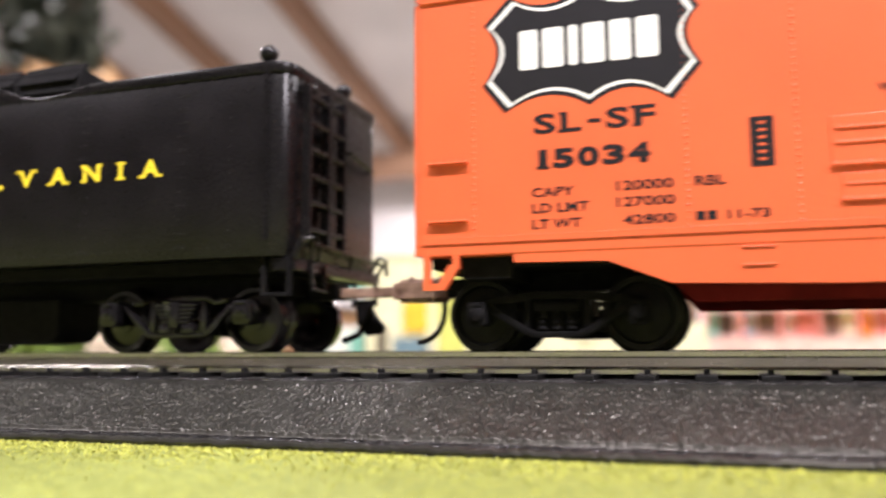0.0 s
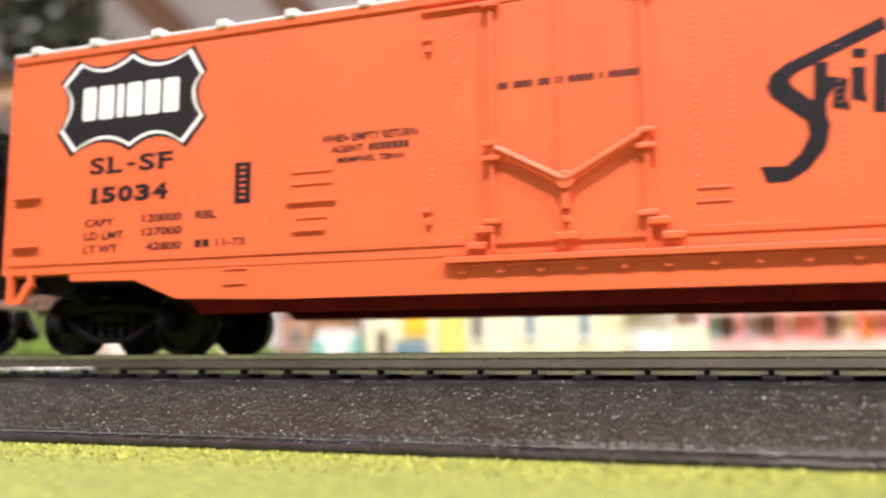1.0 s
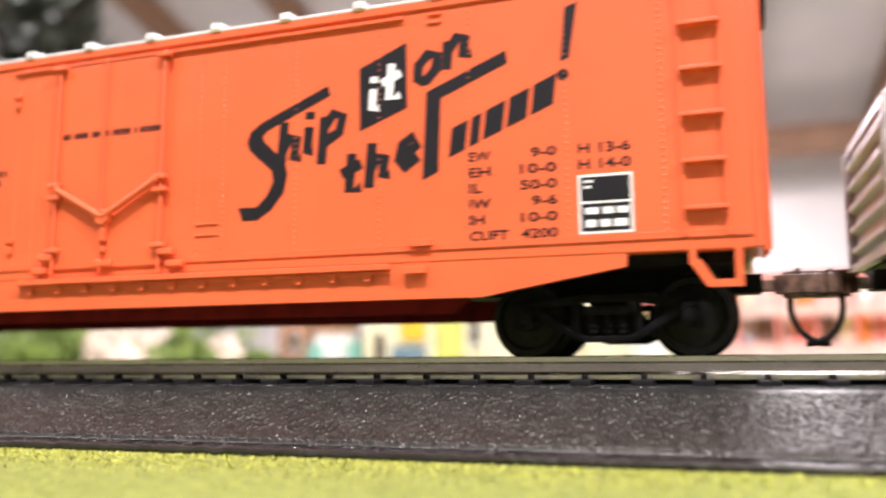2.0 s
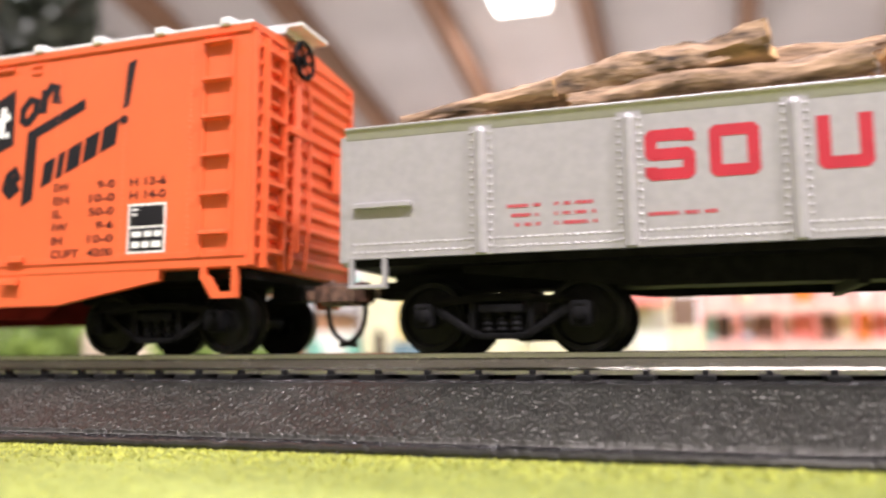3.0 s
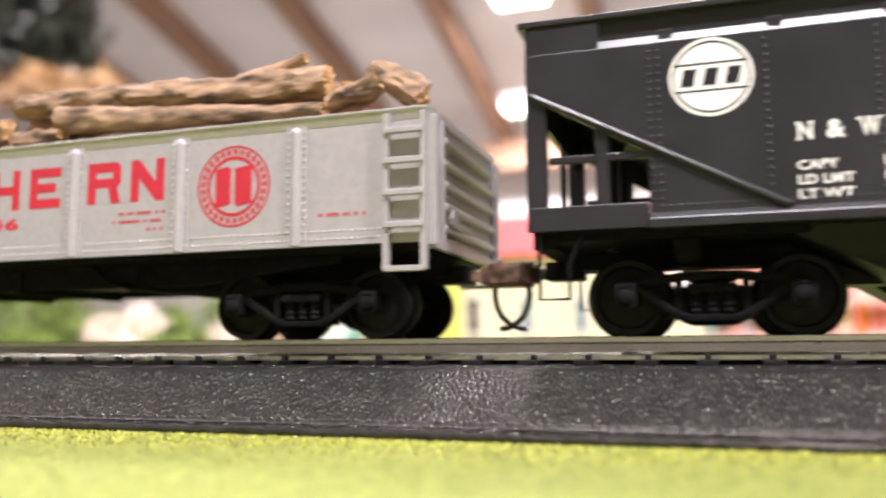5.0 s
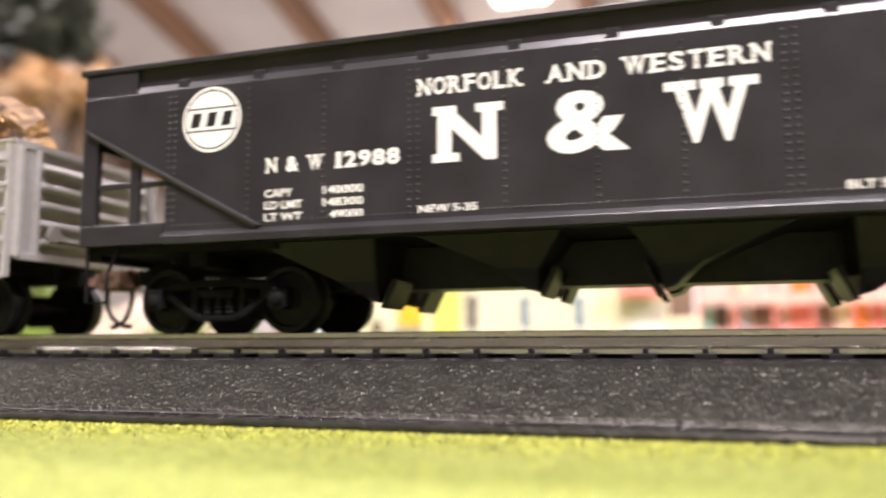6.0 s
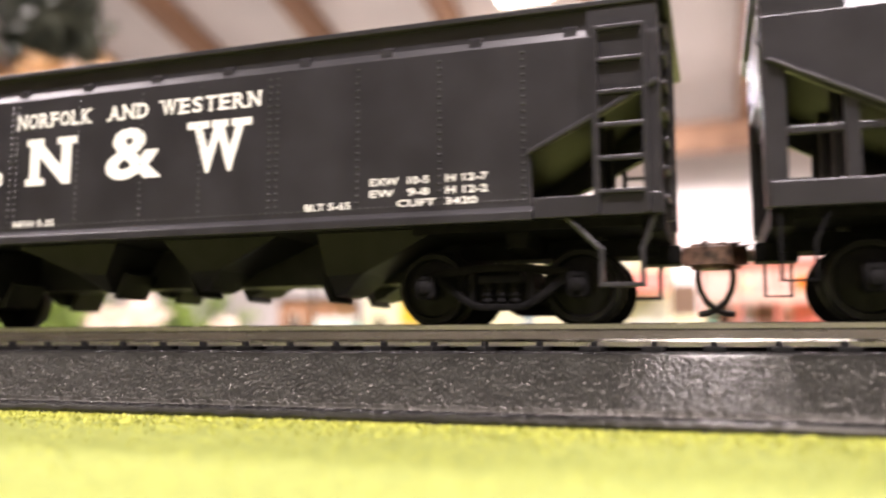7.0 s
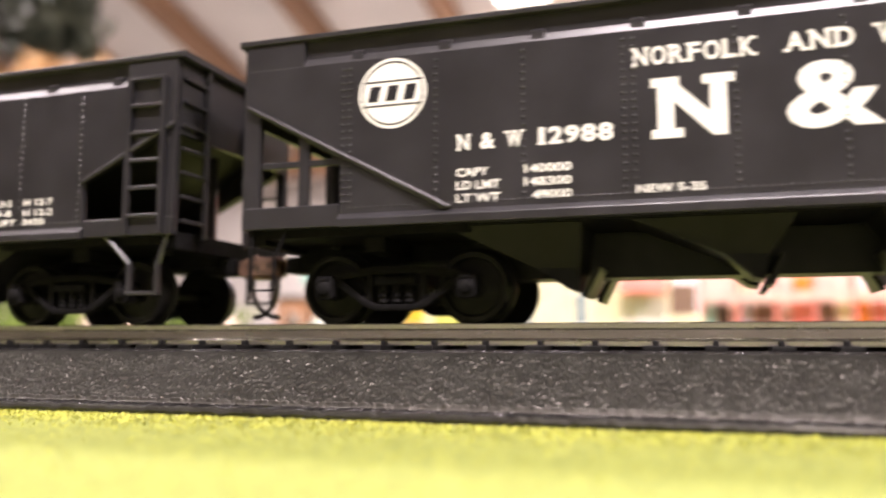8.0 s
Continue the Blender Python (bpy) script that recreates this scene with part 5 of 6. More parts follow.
        boxes("bolster", TRUCK_BLACK, C, (min(s * 55, s * 58), max(s * 55, s * 58), -14, 14, 9.4, 11.8), bevel=0.15)
        for yy in (-6, 6):
            bm = B()
            wire(bm, [(s * 66, yy, 11.0), (s * 66, yy, 29.0)], 0.8)
            part("slope_strut", bm, HOPPER_BLACK, C)
        if s > 0:
            each("end_rung", HOPPER_BLACK, sheet, [(74.7, 75.3, -15.4, -9.6, 14.5 + k * 3.5, 15.0 + k * 3.5) for k in range(7)], bevel=0.1)
    # centre sill and four discharge bays, their black darkened for underbody shade
    boxes("centre_sill", BAY_SHADE_BLACK, C, (-46, 46, -3.4, 3.4, 6.1, 12.2), bevel=0.15)
    # sheet added to keep the gaps between bays dark; no floor belongs there
    boxes("bay_floor", BAY_SHADE_BLACK, C, (-46, 46, -15.6, 15.6, 12.3, 12.7))
    top = 12.2
    for a, ap, d, zb in ((-46.4, -30.4, -28.2, 3.9), (-22.8, -8.4, -3.6, 5.0), (22.8, 8.4, 3.6, 5.0), (46.4, 30.4, 28.2, 3.9)):
        s = 1 if ap > a else -1
        for yy in (-1, 1):
            bm = B()
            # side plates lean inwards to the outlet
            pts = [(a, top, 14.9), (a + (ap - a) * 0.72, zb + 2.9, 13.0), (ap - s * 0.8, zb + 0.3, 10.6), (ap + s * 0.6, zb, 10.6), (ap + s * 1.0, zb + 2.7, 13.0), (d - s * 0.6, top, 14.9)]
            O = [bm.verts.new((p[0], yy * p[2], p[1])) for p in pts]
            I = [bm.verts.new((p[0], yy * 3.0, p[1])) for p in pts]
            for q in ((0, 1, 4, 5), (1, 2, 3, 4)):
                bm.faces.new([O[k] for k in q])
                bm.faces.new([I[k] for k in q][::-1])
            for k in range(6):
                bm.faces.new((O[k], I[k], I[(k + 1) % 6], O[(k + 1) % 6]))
            bay = part("discharge_bay", bm, BAY_SHADE_BLACK, C, "black funnel-shaped discharge bay")
            bm = B()
            x0, x1 = ap + s * 0.8, d + s * 0.6
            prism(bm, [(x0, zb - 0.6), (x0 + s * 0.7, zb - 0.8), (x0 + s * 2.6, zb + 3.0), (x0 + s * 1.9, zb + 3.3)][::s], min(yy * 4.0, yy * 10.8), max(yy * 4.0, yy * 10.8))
            part("discharge_door", bm, BAY_SHADE_BLACK, bay)
    # lettering
    L = lambda w, a, b, c, d, **k: lettering(C, w, a, b, c, d, y, CREAM_INK, **k)
    off = -X0
    for w, a, b in (("NORFOLK", 372.3, 386.3), ("AND", 389.3, 396.6), ("WESTERN", 398.6, 415.3)):
        slab_text(C, w, a + off, b + off, 30.3, 32.6, y, CREAM_INK, 0.025)
    L("N", 375.1 + off, 382.9 + off, 21.3, 28.6, bold=0.04)
    bars(C, [(374.4 + off, 378.0 + off, 21.3, 22.4), (374.4 + off, 377.6 + off, 27.5, 28.6), (380.2 + off, 383.8 + off, 27.5, 28.6)], y, CREAM_INK, 0.07)
    L("&", 389.2 + off, 399.2 + off, 21.2, 29.0, bold=0.03)
    L("W", 404.2 + off, 412.9 + off, 21.4, 28.9, bold=0.035)
    bars(C, [(403.3 + off, 406.9 + off, 27.8, 28.9), (407.4 + off, 410.0 + off, 27.8, 28.9), (410.6 + off, 413.8 + off, 27.8, 28.9)], y, CREAM_INK, 0.07)
    slab_text(C, "N & W", 350.3 + off, 358.9 + off, 21.6, 23.7, y, CREAM_INK, 0.03, 0.02)
    slab_text(C, "12988", 360.6 + off, 369.9 + off, 21.6, 23.8, y, CREAM_INK, 0.035)
    for k, (a, b) in enumerate((("CAPY", "140000"), ("LD LMT", "148300"), ("LT WT", "49000"))):
        z = 18.2 - k * 1.65
        L(a, 350.2 + off, (354.4 if k == 0 else 355.9) + off, z, z + 1.1, bold=0.022)
        L(b, (359.0 + (k == 2)) + off, 364.8 + off, z, z + 1.1, bold=0.022)
    L("NEW 5-35", 372.5 + off, 380.3 + off, 14.95, 15.95, bold=0.022)
    L("BLT 5-65", 422.3 + off, 429.0 + off, 15.0, 16.0, bold=0.022)
    L("EXW  10-5", 431.8 + off, 440.0 + off, 17.9, 18.9, bold=0.022)
    L("H 12-7", 442.3 + off, 447.8 + off, 17.9, 18.9, bold=0.022)
    L("EW   9-8", 431.8 + off, 440.0 + off, 16.35, 17.35, bold=0.022)
    L("H 12-2", 442.3 + off, 447.8 + off, 16.35, 17.35, bold=0.022)
    L("CUFT  3420", 435.6 + off, 446.4 + off, 14.95, 15.9, bold=0.022)
    ex, ez = 341.4 + off, 30.0
    flat_shape(C, disc(ex, ez, 4.75), y, CREAM_INK, 0.04)
    ring_shape(C, ex, ez, 4.1, 4.35, y, INK, 0.07)
    bars(C, [(ex - 4.1, ex + 4.1, ez + 1.5, ez + 1.75), (ex - 4.1, ex + 4.1, ez - 1.75, ez - 1.5)], y, INK, 0.07, "emblem_block")
    for k in range(3):
        a = ex - 3.5 + k * 2.5
        flat_shape(C, [(a, ez - 1.05), (a + 1.5, ez - 1.05), (a + 2.0, ez + 1.05), (a + 0.5, ez + 1.05)], y, INK, 0.07, "emblem_block")
    for x in (-53.9, 53.9):
        truck(C, x, 20.0)
    coupler(C, -hl, -1, 6.6)
    coupler(C, hl, 1, 5.9)
    return C


# ---- black tender ----
def tender():
    X0 = -110.0
    C = empty_thing("locomotive_tender", X0, AXIS, 0, "glossy black plastic steam locomotive tender with yellow lettering", "train car", "train")
    hl, y = 54.5, -16.4
    bm = B()
    r = 3.2
    plan = []
    for cx, cy, a0 in ((hl - r, 16.4 - r, 0), (-hl + 1, 16.4 - 1, 90), (-hl + 1, -16.4 + 1, 180), (hl - r, -16.4 + r, 270)):
        rr = r if cx > 0 else 1
        for k in range(7):
            a = math.radians(a0 + 15 * k)
            plan.append((cx + rr * math.cos(a), cy + rr * math.sin(a)))
    prism(bm, plan, 13.2, 39.7, "z")
    tank = part("tank", bm, TENDER_BLACK, C, "glossy black riveted tank", smooth=True, bevel=0.25)
    bm = B()
    prism(bm, [(p[0] + 0.2 * (p[0] > 30), p[1] * 1.015) for p in plan[:7] + [(20.0, 16.4), (20.0, -16.4)] + plan[21:]], 39.5, 41.3, "z")
    part("tank_rim", bm, TENDER_BLACK, C, "rounded coping round the tank's top", bevel=0.35, smooth=True)
    # the side sheets dip before the bunker and rise again along it
    for s in (-1, 1):
        bm = B()
        prism(bm, [(20.0, 39.5), (20.0, 41.3), (18.6, 41.1), (16.6, 40.5), (14.6, 40.15), (12.0, 39.95), (9.4, 40.0), (7.0, 40.5), (4.4, 41.4), (1.6, 42.6), (-3.0, 43.6), (-8.0, 43.9), (-50.0, 43.9), (-50.0, 39.5)], min(s * 15.5, s * 16.5), max(s * 15.5, s * 16.5))
        part("bunker_side", bm, TENDER_BLACK, C, bevel=0.15)
    bm = B()
    for k in range(5):
        x = 17.0 - k * 13
        prism(bm, [(-15.6, 40.9), (15.6, 40.9), (13.0, 43.6), (-12.0, 44.4), (-14.6, 44.9), (-15.4, 42.0)], x - 12.9, x - 0.1, "x")
        prism(bm, [(-16.0, 42.6), (-15.3, 43.0), (-12.6, 45.9), (-13.2, 46.2)], x - 12.5, x - 0.6, "x")
    part("coal_bunker", bm, TRUCK_BLACK, C, "black coal boards above the tank", bevel=0.3)
    bm = B()
    for x in (45.4, 37.2, 19.7, 2.0, -15.0, -33.0):
        for k in range(12):
            for d in ((-0.7, 0.0, 0.7) if x < 45 else (0,)):
                rivet(bm, x + d, y, 15.0 + k * 2.05, 0.2, 0.2)
    for k in range(100):
        rivet(bm, -50 + k, y, 14.7, 0.15, 0.1)
    part("rivets", bm, TENDER_BLACK, tank)
    bm = B()
    for x in (51.2,):
        box(bm, x - 0.3, x + 0.3, y - 0.25, y + 0.3, 15.5, 40.0)
    part("corner_strip", bm, TENDER_BLACK, tank)
    # back ladder, grab irons, lamp
    bm = B()
    for yy, w in ((-12.8, 0.3), (-6.4, 0.55), (-1.2, 0.3)):
        box(bm, hl + 0.4, hl + 1.9, yy - w, yy + w, 15.4, 38.6)
        box(bm, hl - 0.2, hl + 0.6, yy - 0.5, yy + 0.5, 37.2, 38.4)
    lad = part("ladder", bm, TENDER_BLACK, C, "black ladder on the tank's back", bevel=0.1)
    for k in range(6):
        for y0, y1 in ((-12.6, -6.8), (-6.0, -1.4)):
            bm = B()
            box(bm, hl + 0.9, hl + 1.75, y0, y1, 17.0 + k * 3.9, 17.7 + k * 3.9)
            part("rung", bm, TENDER_BLACK, lad, bevel=0.12)
    bm = B()
    wire(bm, [(hl, 1.4, 31.6), (hl + 1.2, 1.6, 31.4), (hl + 1.2, 10.6, 30.4), (hl, 10.8, 30.2)], 0.3)
    part("grab_iron", bm, TENDER_BLACK, C)
    bm = B()
    for k in range(15):
        for yy in (1.0,):
            z = 16 + k * 1.55
            lathe(bm, [(0.22, hl - 0.02), (0.16, hl + 0.12)], 6, (0, yy + 1.6, z), "x")
    part("rivets", bm, TENDER_BLACK, tank)
    for yy in (-12.2, 8.0):
        bm = B()
        lathe(bm, [(0.9, 40.4), (0.9, 41.0), (0.7, 41.5), (0.5, 41.9), (0.55, 42.1), (1.2, 42.6), (1.45, 43.4), (1.2, 44.2), (0.6, 44.7), (0.05, 44.8)], 16, (hl - 5.6 if yy < 0 else hl - 3.0, yy, 0.5), "z")
        part("filler_knob", bm, TENDER_BLACK, C, "glossy black ball knob", smooth=True)
    # frame, rear beam, steps and rails
    bm = B()
    box(bm, -hl + 1, hl - 0.5, -13.2, 13.2, 11.2, 13.25)
    box(bm, -hl + 5, hl - 4, -6, 6, 8.2, 11.5)
    part("frame", bm, TRUCK_BLACK, C, bevel=0.25)
    boxes("rear_beam", TENDER_BLACK, C, (hl - 3.0, hl + 0.8, -15.2, 15.2, 11.2, 13.15), bevel=0.25)
    step_iron(C, TRUCK_BLACK, hl - 4.3, hl + 0.3, 8.2, 13.3, -15.6, 0.6)
    step_iron(C, TRUCK_BLACK, hl - 4.3, hl + 0.3, 8.2, 13.3, 14.7, 0.6)
    bm = B()
    wire(bm, [(hl + 0.5, -15.2, 13.2), (hl + 1.6, -15.2, 15.4), (hl + 1.6, 14.5, 14.6), (hl + 0.5, 14.5, 12.6)], 0.35)
    wire(bm, [(hl + 1.6, -9.0, 15.2), (hl + 1.2, -9.0, 12.8)], 0.3)
    wire(bm, [(hl + 1.6, 2.0, 15.0), (hl + 1.2, 2.0, 12.8)], 0.3)
    wire(bm, [(hl + 1.0, 11.0, 13.0), (hl + 2.4, 11.0, 15.6), (hl + 3.6, 11.0, 15.0), (hl + 3.8, 11.0, 12.4)], 0.35)
    part("hand_rail", bm, TENDER_BLACK, C, smooth=True)
    bm = B()
    wire(bm, [(hl + 0.6, -14.8, 12.8), (hl + 1.3, -14.8, 14.8), (hl + 1.8, -14.2, 15.7), (hl + 2.0, -12.6, 15.9), (hl + 2.0, -12.0, 15.0), (hl + 1.7, -12.0, 13.0)], 0.4)
    part("corner_grab", bm, TENDER_BLACK, C, smooth=True)
    bm = B()
    wire(bm, [(hl + 0.8, -10.6, 12.8), (hl + 1.3, -10.6, 8.9), (hl + 1.3, -6.4, 8.7), (hl + 0.8, -6.4, 12.6)], 0.34)
    part("back_step", bm, TENDER_BLACK, C, smooth=True)
    bm = B()
    lathe(bm, [(0.4, hl + 0.2), (1.0, hl + 0.4), (1.1, hl + 1.4), (0.9, hl + 1.9)], 14, (0, -11.0, 38.0), "x")
    part("marker_lamp", bm, TENDER_BLACK, C, smooth=True)
    bm = B()
    prism(bm, [(3.0, 1.2), (8.4, 1.6), (10.4, 3.6), (10.4, 8.6), (-6, 8.6), (-6, 1.4)], -10, 0)
    part("water_scoop", bm, TRUCK_BLACK, C, "black rounded scoop housing under the frame", bevel=0.4)
    bm = B()
    wire(bm, [(hl + 4.5, 3.0, 8.0), (hl + 4.2, 2.6, 5.2), (hl + 2.8, 2.2, 2.6), (hl + 1.0, 2.0, 1.8), (hl + 0.2, 2.0, 1.7)], 0.5, 8)
    prism(bm, [(hl + 1.6, 8.0), (hl + 1.9, 4.4), (hl + 3.6, 2.4), (hl + 6.0, 2.8), (hl + 6.4, 3.8), (hl + 5.0, 5.4), (hl + 3.6, 8.0)], 3.4, 4.6)
    part("air_hose", bm, TRUCK_BLACK, C, smooth=True)
    slab_text(C, "PENNSYLVANIA", -35.0, 33.6, 25.7, 28.4, y, YELLOW_INK, 0.035, 0.62)
    for x in (-33.0, 34.6):
        truck(C, x, 23.0)
    coupler(C, hl, 1, 14.4, TAN, False)
    return C


# ---- model town behind the track ----
def plain(name, rgb, rough=0.6, var=0.15, scale=120, bump=0.05, bscale=700, **k):
    return material(name, rgb, rough, var=var, scale=scale, bump=bump, bscale=bscale, **k)


CREAM = plain("cream_stucco", (0.78, 0.72, 0.5))
OLIVE = plain("olive_yellow_paint", (0.62, 0.62, 0.16))
ROOF_RED = plain("red_roof_paint", (0.62, 0.1, 0.1))
PINK_RED = plain("coral_red_paint", (0.7, 0.22, 0.18))
PALE_PINK = plain("pale_pink_paint", (0.78, 0.52, 0.46))
BRICK_BROWN = plain("brick_brown_paint", (0.2, 0.12, 0.09))
SLATE = plain("slate_blue_paint", (0.32, 0.36, 0.4))
WHITE_TRIM = plain("white_trim_paint", (0.8, 0.78, 0.74))
GLASS_BLUE = plain("blue_grey_glazing", (0.16, 0.24, 0.3), 0.15)
DARK = plain("dark_brown_paint", (0.06, 0.04, 0.03))
SUN_YELLOW = plain("sun_yellow_paint", (0.8, 0.5, 0.04))
AMBER = plain("amber_orange_paint", (0.8, 0.24, 0.03))
TEAL = plain("teal_paint", (0.2, 0.45, 0.38))
ROCK = plain("pale_pink_plaster_rock", (0.62, 0.5, 0.4), 0.9, 0.35, 60, 2.0, 90)
LEAF = material("leaf_green", (0.07, 0.14, 0.02), 0.7, var=0.4, scale=80, second=(0.2, 0.27, 0.05))
PINE = material("pine_green", (0.025, 0.06, 0.02), 0.7, var=0.4, scale=20, second=(0.07, 0.12, 0.04))
DARK_LEAF = material("dark_leaf", (0.02, 0.03, 0.016), 0.7, var=0.4, scale=20, second=(0.05, 0.055, 0.035))
AUTUMN = material("autumn_leaf", (0.45, 0.24, 0.1), 0.7, var=0.3, scale=20, second=(0.7, 0.48, 0.26))
TRUNK = material("trunk_bark", (0.12, 0.08, 0.05), 0.9, var=0.4, scale=100)
BACK_Y = 600


def window(parent, x0, x1, z0, z1, y, glass=None, sill=True):
    w = boxes("window", WHITE_TRIM, parent, (x0 - 1.2, x1 + 1.2, y - 1.0, y + 0.6, z0 - 1.2, z1 + 1.2), bevel=0.2)
    boxes("pane", glass or GLASS_BLUE, w, (x0, x1, y - 1.4, y - 0.6, z0, (z0 + z1) / 2 - 0.4))
    boxes("pane", glass or GLASS_BLUE, w, (x0, x1, y - 1.4, y - 0.6, (z0 + z1) / 2 + 0.4, z1))
    if sill:
        boxes("sill", WHITE_TRIM, w, (x0 - 2, x1 + 2, y - 2.6, y, z0 - 2.4, z0 - 1.2), bevel=0.2)
    return w


def house(name, label, x0, x1, depth, wall_h, wall_mat, roof_mat, roof_h, y=BACK_Y):
    H = empty_thing(name, (x0 + x1) / 2, y, MAT_Z, label, "model building", "model town")
    w = (x1 - x0) / 2
    boxes("wall", wall_mat, H, (-w, w, 0, depth, 0, wall_h), bevel=0.4)
    if roof_h > 6:
        bm = B()
        prism(bm, [(-6, wall_h - 1), (depth / 2, wall_h + roof_h), (depth + 6, wall_h - 1), (depth + 6, wall_h + 1), (depth / 2, wall_h + roof_h + 2.5), (-6, wall_h + 1)], -w - 4, w + 4, "x")
        part("roof", bm, roof_mat, H, bevel=0.3)
        for s in (-1, 1):
            bm = B()
            prism(bm, [(1, wall_h), (depth - 1, wall_h), (depth / 2, wall_h + roof_h - 2)], s * w - 1, s * w + 1, "x")
            part("gable", bm, wall_mat, H)
    else:
        boxes("roof", roof_mat, H, (-w - 2, w + 2, -2, depth + 2, wall_h, wall_h + roof_h), bevel=0.4)
    return H


def leaf_cloud(name, mat, cx, cy, cz, rx, ry, rz, n, size, seed, parent=None, label="", category="bush", cone=False):
    """A crown of many small leaf blades in uneven clumps."""
    rnd = random.Random(seed)
    clumps = []
    for _ in range(max(6, n // 45)):
        u, t = rnd.uniform(0, 6.283), rnd.uniform(-1, 1)
        f = rnd.uniform(0.35, 1.0)
        k = (1 - (t + 1) / 2) if cone else math.sqrt(1 - t * t)
        clumps.append((cx + rx * f * k * math.cos(u), cy + ry * f * k * math.sin(u), cz + rz * t * (1 if cone else f)))
    verts, faces = [], []
    for i in range(n):
        c = clumps[i % len(clumps)]
        p = Vector(c) + Vector((rnd.gauss(0, rx * 0.16), rnd.gauss(0, ry * 0.16), rnd.gauss(0, rz * (0.06 if cone else 0.16))))
        a = Vector((rnd.gauss(0, 1), rnd.gauss(0, 1), rnd.gauss(0, 0.7))).normalized() * size * rnd.uniform(0.6, 1.3)
        b = a.orthogonal().normalized() * a.length * 0.45
        k = len(verts)
        verts += [p - a, p + b, p + a, p - b]
        faces.append((k, k + 1, k + 2, k + 3))
    me = bpy.data.meshes.new(name)
    me.from_pydata([tuple(v * MM) for v in verts], [], faces)
    me.materials.append(mat)
    o = new(name, me)
    if parent is not None:
        o.parent = parent
    else:
        tagged(o, label, category)
    return o


def tree(name, label, x, y, z, h, r, mat, n, size, seed, cone=False, rz=None):
    T = empty_thing(name, x, y, z, label, "tree")
    cz, rz = (h * 0.55, h * 0.47) if cone else (h - (rz or h * 0.32), rz or h * 0.32)
    bm = B()
    wire(bm, [(0, 0, 0), (h * 0.01, 0, h * 0.3), (-h * 0.01, h * 0.01, h * 0.6), (0, 0, cz)], h * 0.014, 8)
    rnd = random.Random(seed)
    for k in range(9):
        a, q = rnd.uniform(0, 6.28), rnd.uniform(-0.5, 0.5)
        wire(bm, [(0, 0, cz + (q - 0.2) * rz), (r * 0.6 * math.cos(a), r * 0.6 * math.sin(a), cz + q * rz)], h * 0.005, 5)
    part("trunk", bm, TRUNK, T)
    leaf_cloud("crown", mat, 0, 0, cz, r, r, rz, n, size, seed, T, cone=cone)
    return T


def rock(x, y, rx, ry, h, seed, mat, label):
    bm = B()
    bmesh.ops.create_icosphere(bm, subdivisions=4, radius=1.0)
    off = Vector((seed * 7.3, 1, 2))
    for v in bm.verts:
        f = 1 + 0.35 * noise.noise(v.co * 1.6 + off) + 0.15 * noise.noise(v.co * 4.5 + off)
        v.co = Vector((v.co.x * rx, v.co.y * ry, v.co.z * h)) * f
    o = part("rock", bm, mat, None, at=(x, y, MAT_Z + h * 0.25))
    return tagged(o, label, "rock")


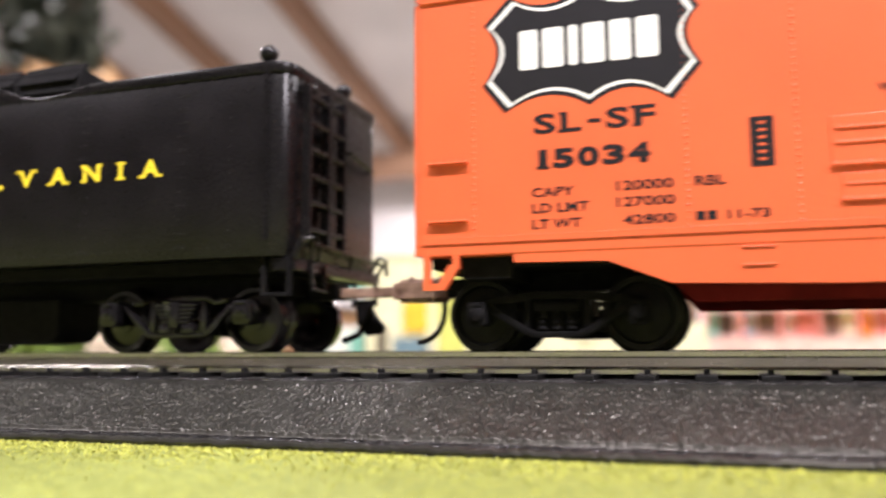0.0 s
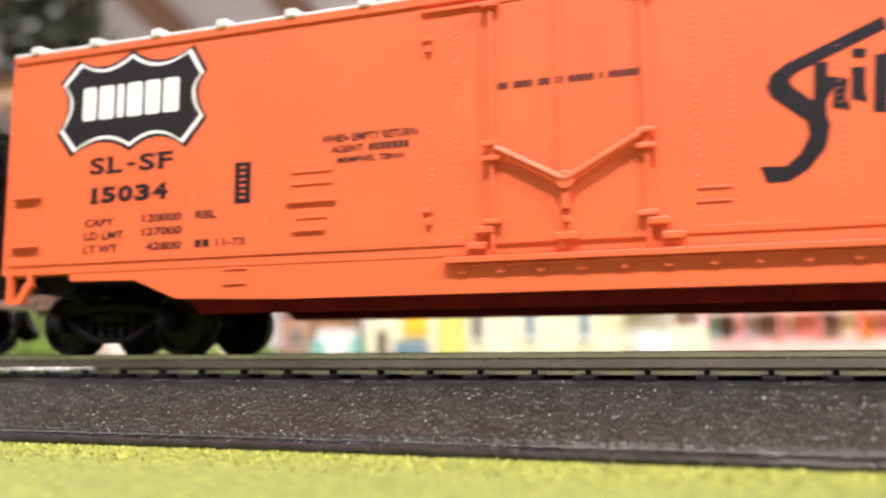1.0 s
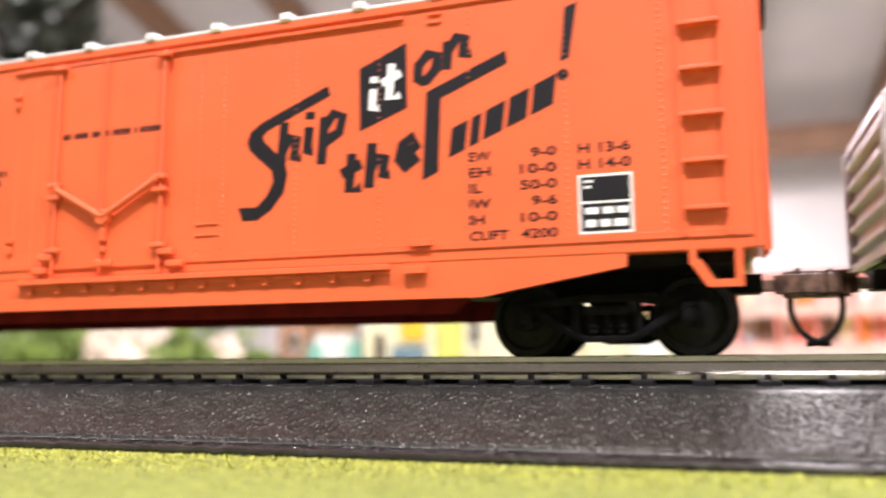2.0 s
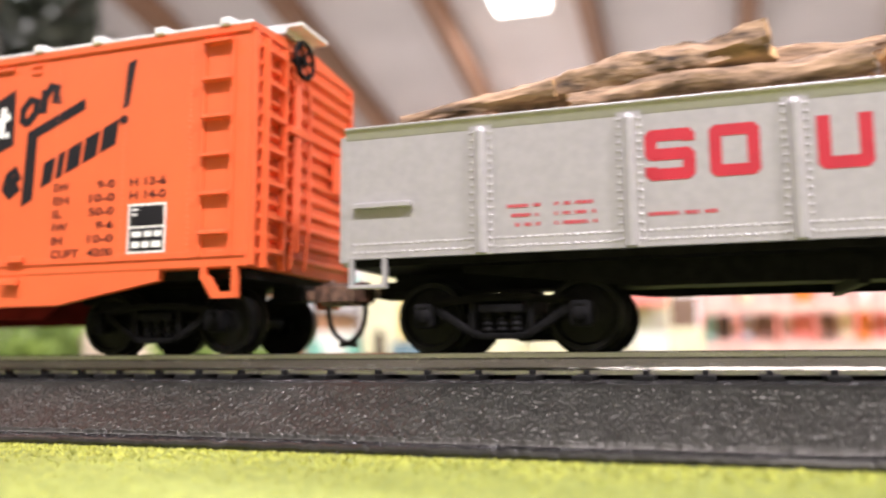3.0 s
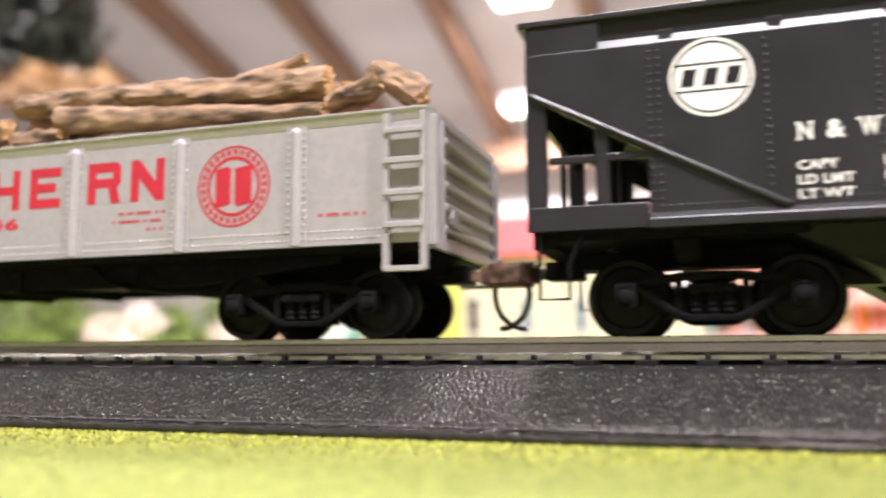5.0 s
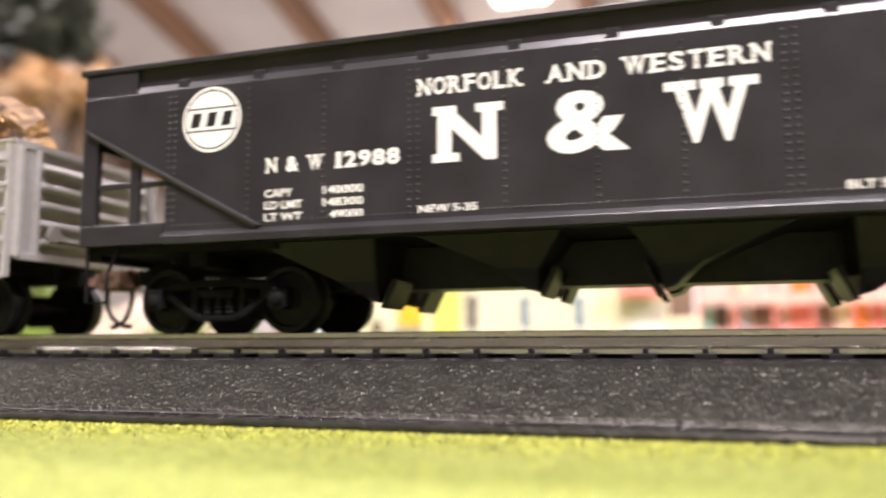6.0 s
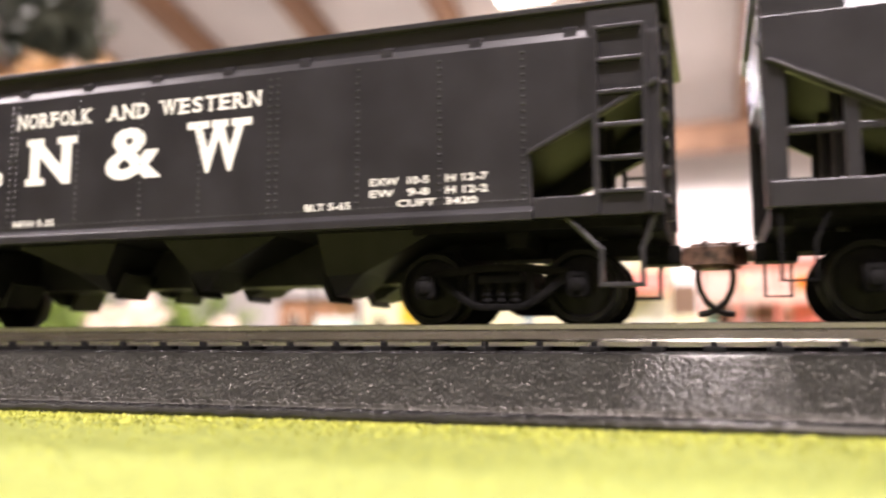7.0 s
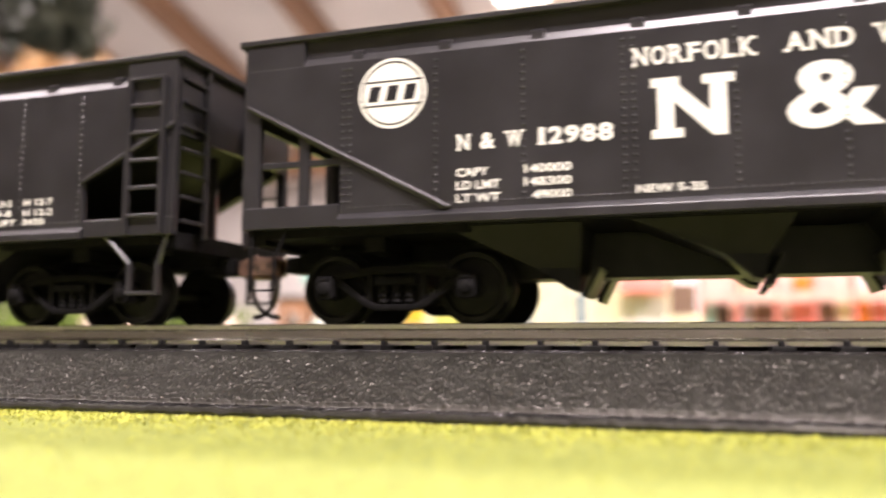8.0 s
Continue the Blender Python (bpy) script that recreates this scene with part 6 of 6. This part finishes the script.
def background():
    # cream house with a red roof
    H = house("station_house", "cream stucco model house with a red pitched roof", -181, -30, 80, 78, CREAM, ROOF_RED, 34)
    for x in (-131, -91):
        window(H, x + 105.5 - 3.6, x + 105.5 + 3.6, 21.5, 45, 0)
    window(H, -70, -62, 21, 47, 0, DARK)
    boxes("downpipe", WHITE_TRIM, H, (44, 47, -2.5, 0.5, 0, 78), bevel=0.3)
    bm = B()
    prism(bm, [(0, 60), (-14, 46), (-14, 43), (0, 57)], 43, 75, "x")
    part("awning", bm, PINK_RED, H, "coral red awning")
    boxes("wall_band", WHITE_TRIM, H, (50, 74, -0.8, 0.4, 4, 40), bevel=0.2)
    # olive block and the shop beside it
    house("olive_shop", "narrow olive-yellow model shop with a flat roof", -203, -182, 70, 95, OLIVE, DARK, 3)
    S = house("corner_shop", "cream model shop with a yellow sign and dark door", -262, -204, 70, 84, CREAM, WHITE_TRIM, 4)
    boxes("shop_sign", SUN_YELLOW, S, (2, 22, -2.2, 0.4, 24, 50), bevel=0.4)
    boxes("shop_bench", GLASS_BLUE, S, (-2, 24, -12, -4, 0, 20), bevel=0.6)
    bm = B()
    prism(bm, [(-20, 0), (-12, 0), (-12, 26), (-14, 30), (-18, 30), (-20, 26)], -1.2, 0.6)
    part("door", bm, DARK, S, "dark arched door")
    # red arcade with shop fronts between its posts
    A = house("red_arcade", "pink and coral model arcade with shop fronts between posts", -10, 330, 60, 62, PALE_PINK, PINK_RED, 5, BACK_Y + 10)
    for x in [-168 + 24.0 * k for k in range(15)]:
        boxes("post", PINK_RED, A, (x - 1.3, x + 1.3, -12, -8, 0, 60), bevel=0.3)
    boxes("rail", PALE_PINK, A, (-170, 170, -12.5, -6.5, 38, 43), bevel=0.3)
    boxes("kerb", PALE_PINK, A, (-170, 170, -14, 0, 0, 17), bevel=0.3)
    fronts = [(-3, 3.5, TEAL), (6, 4, DARK), (19, 5, SLATE), (31, 5, BRICK_BROWN), (40, 4, BRICK_BROWN), (57, 7, PINK_RED), (71, 6, BRICK_BROWN), (83, 4, CREAM), (93, 4.5, AMBER), (104, 4, PINK_RED)]
    fronts += [(116 + 13 * k, 4.5, (TEAL, CREAM, AMBER, BRICK_BROWN, SLATE, PINK_RED)[k % 6]) for k in range(16)]
    for k, (x, w, m) in enumerate(fronts):
        boxes("shop_front", m, A, (x - w - 160, x + w - 160, -1.6, 0.5, 18 + (k % 2) * 2, 37), bevel=0.3)
        if k % 3 == 2:
            boxes("wall_sign", (CREAM, AMBER, WHITE_TRIM)[k // 3 % 3], A, (x - 160 - 5, x - 160 + 6, -1.4, 0.5, 45, 55), bevel=0.3)
    # small brown kiosk before the arcade
    W = empty_thing("model_kiosk", -19, BACK_Y - 30, MAT_Z, "small brown model kiosk on a cream plinth", "model kiosk")
    boxes("body", BRICK_BROWN, W, (-8, 8, -7, 7, 27, 48), bevel=1)
    boxes("plinth", CREAM, W, (-10, 12, -8, 8, 0, 26.9), bevel=1)
    # teal and white stall
    K = empty_thing("market_stall", -292, BACK_Y + 20, MAT_Z, "white and teal model market stall", "model stall")
    boxes("counter", WHITE_TRIM, K, (-20, 18, -8, 10, 0, 30), bevel=1)
    each("counter_front", TEAL, K, [(-24, -12, -14, -8, 0, 22), (12, 24, -14, -8, 0, 24)], bevel=1)
    for x in (-22, 20):
        boxes("pole", DARK, K, (x - 1.2, x + 1.2, -9, -6.6, 0, 62))
    bm = B()
    prism(bm, [(-16, 56), (0, 70), (16, 56), (16, 59), (0, 73), (-16, 59)], -27, 26, "x")
    part("canopy", bm, TEAL, K)
    B2 = house("brick_shed", "brown and amber model shed", -372, -318, 50, 46, plain("terracotta", (0.4, 0.2, 0.11)), DARK, 4, BACK_Y + 60)
    window(B2, -16, -6, 18, 34, 0, DARK)
    # rocks and shrubs to the side
    rock(-505, BACK_Y + 30, 42, 30, 36, 3, ROCK, "pale pinkish plaster rock on the mat")
    rock(-405, BACK_Y + 20, 26, 20, 22, 5, ROCK, "pale plaster rock among shrubs")
    for i, (x, y, r, h) in enumerate(((-590, 640, 45, 42), (-560, 560, 26, 30), (-440, 610, 34, 38), (-470, 680, 50, 60), (-390, 560, 24, 20), (-345, 575, 18, 18), (-660, 620, 50, 60), (-720, 680, 60, 90), (-640, 720, 60, 70))):
        leaf_cloud("shrub", LEAF, x, y, MAT_Z + h * 0.45, r, r * 0.8, h * 0.55, 900, 4.0, 60 + i, None, "green foam-leaved shrub on the mat", "bush")
    # taller trees beyond the table, on the hall floor
    f = FLOOR_Z * 1000
    tree("pine_tree", "tall dark green artificial pine tree", -1500, 1240, f, 1900, 165, PINE, 5200, 26, 5, True)
    tree("leafy_tree", "tall dark leafy artificial tree", -2200, 2250, f, 2380, 150, DARK_LEAF, 2600, 40, 6, False, 240)
    tree("autumn_tree", "orange-leaved artificial autumn tree", -1600, 1750, f, 1700, 170, AUTUMN, 1000, 26, 7, False, 75)


# ---- build ----
table()
grass()
CARS = [tender(), box_car(), gondola()]
LOGS = log_load(CARS[2])
hop = hopper_car()
hop2 = copy_thing(hop, hop.matrix_basis @ pose(161.0 * MM, 0, 0))
CARS += [hop, hop2]
for o in hop2.children_recursive:
    if o.name.startswith("wheelset"):
        WHEELSETS.append((o, o.matrix_basis.translation.x / MM))
background()
track()


def run_at(t):
    for (a, sa), (b, sb) in zip(RUN, RUN[1:]):
        if t <= b:
            return sa + (sb - sa) * (t - a) / (b - a)
    return RUN[-1][1]


def motions():
    for thing in CARS + LOGS:
        x, y, z = thing.matrix_basis.translation
        walk(thing, [(t, pose(x - s * MM, y, z)) for t, s in RUN])
    for w, x in WHEELSETS:
        rows = []
        for k in range(81):
            t = k / 10
            rows.append((t, pose(x * MM, 0, WHEEL_R * MM, 0, -math.degrees(run_at(t) / WHEEL_R) % 360 - 180, 0)))
        walk(w, rows)


motions()
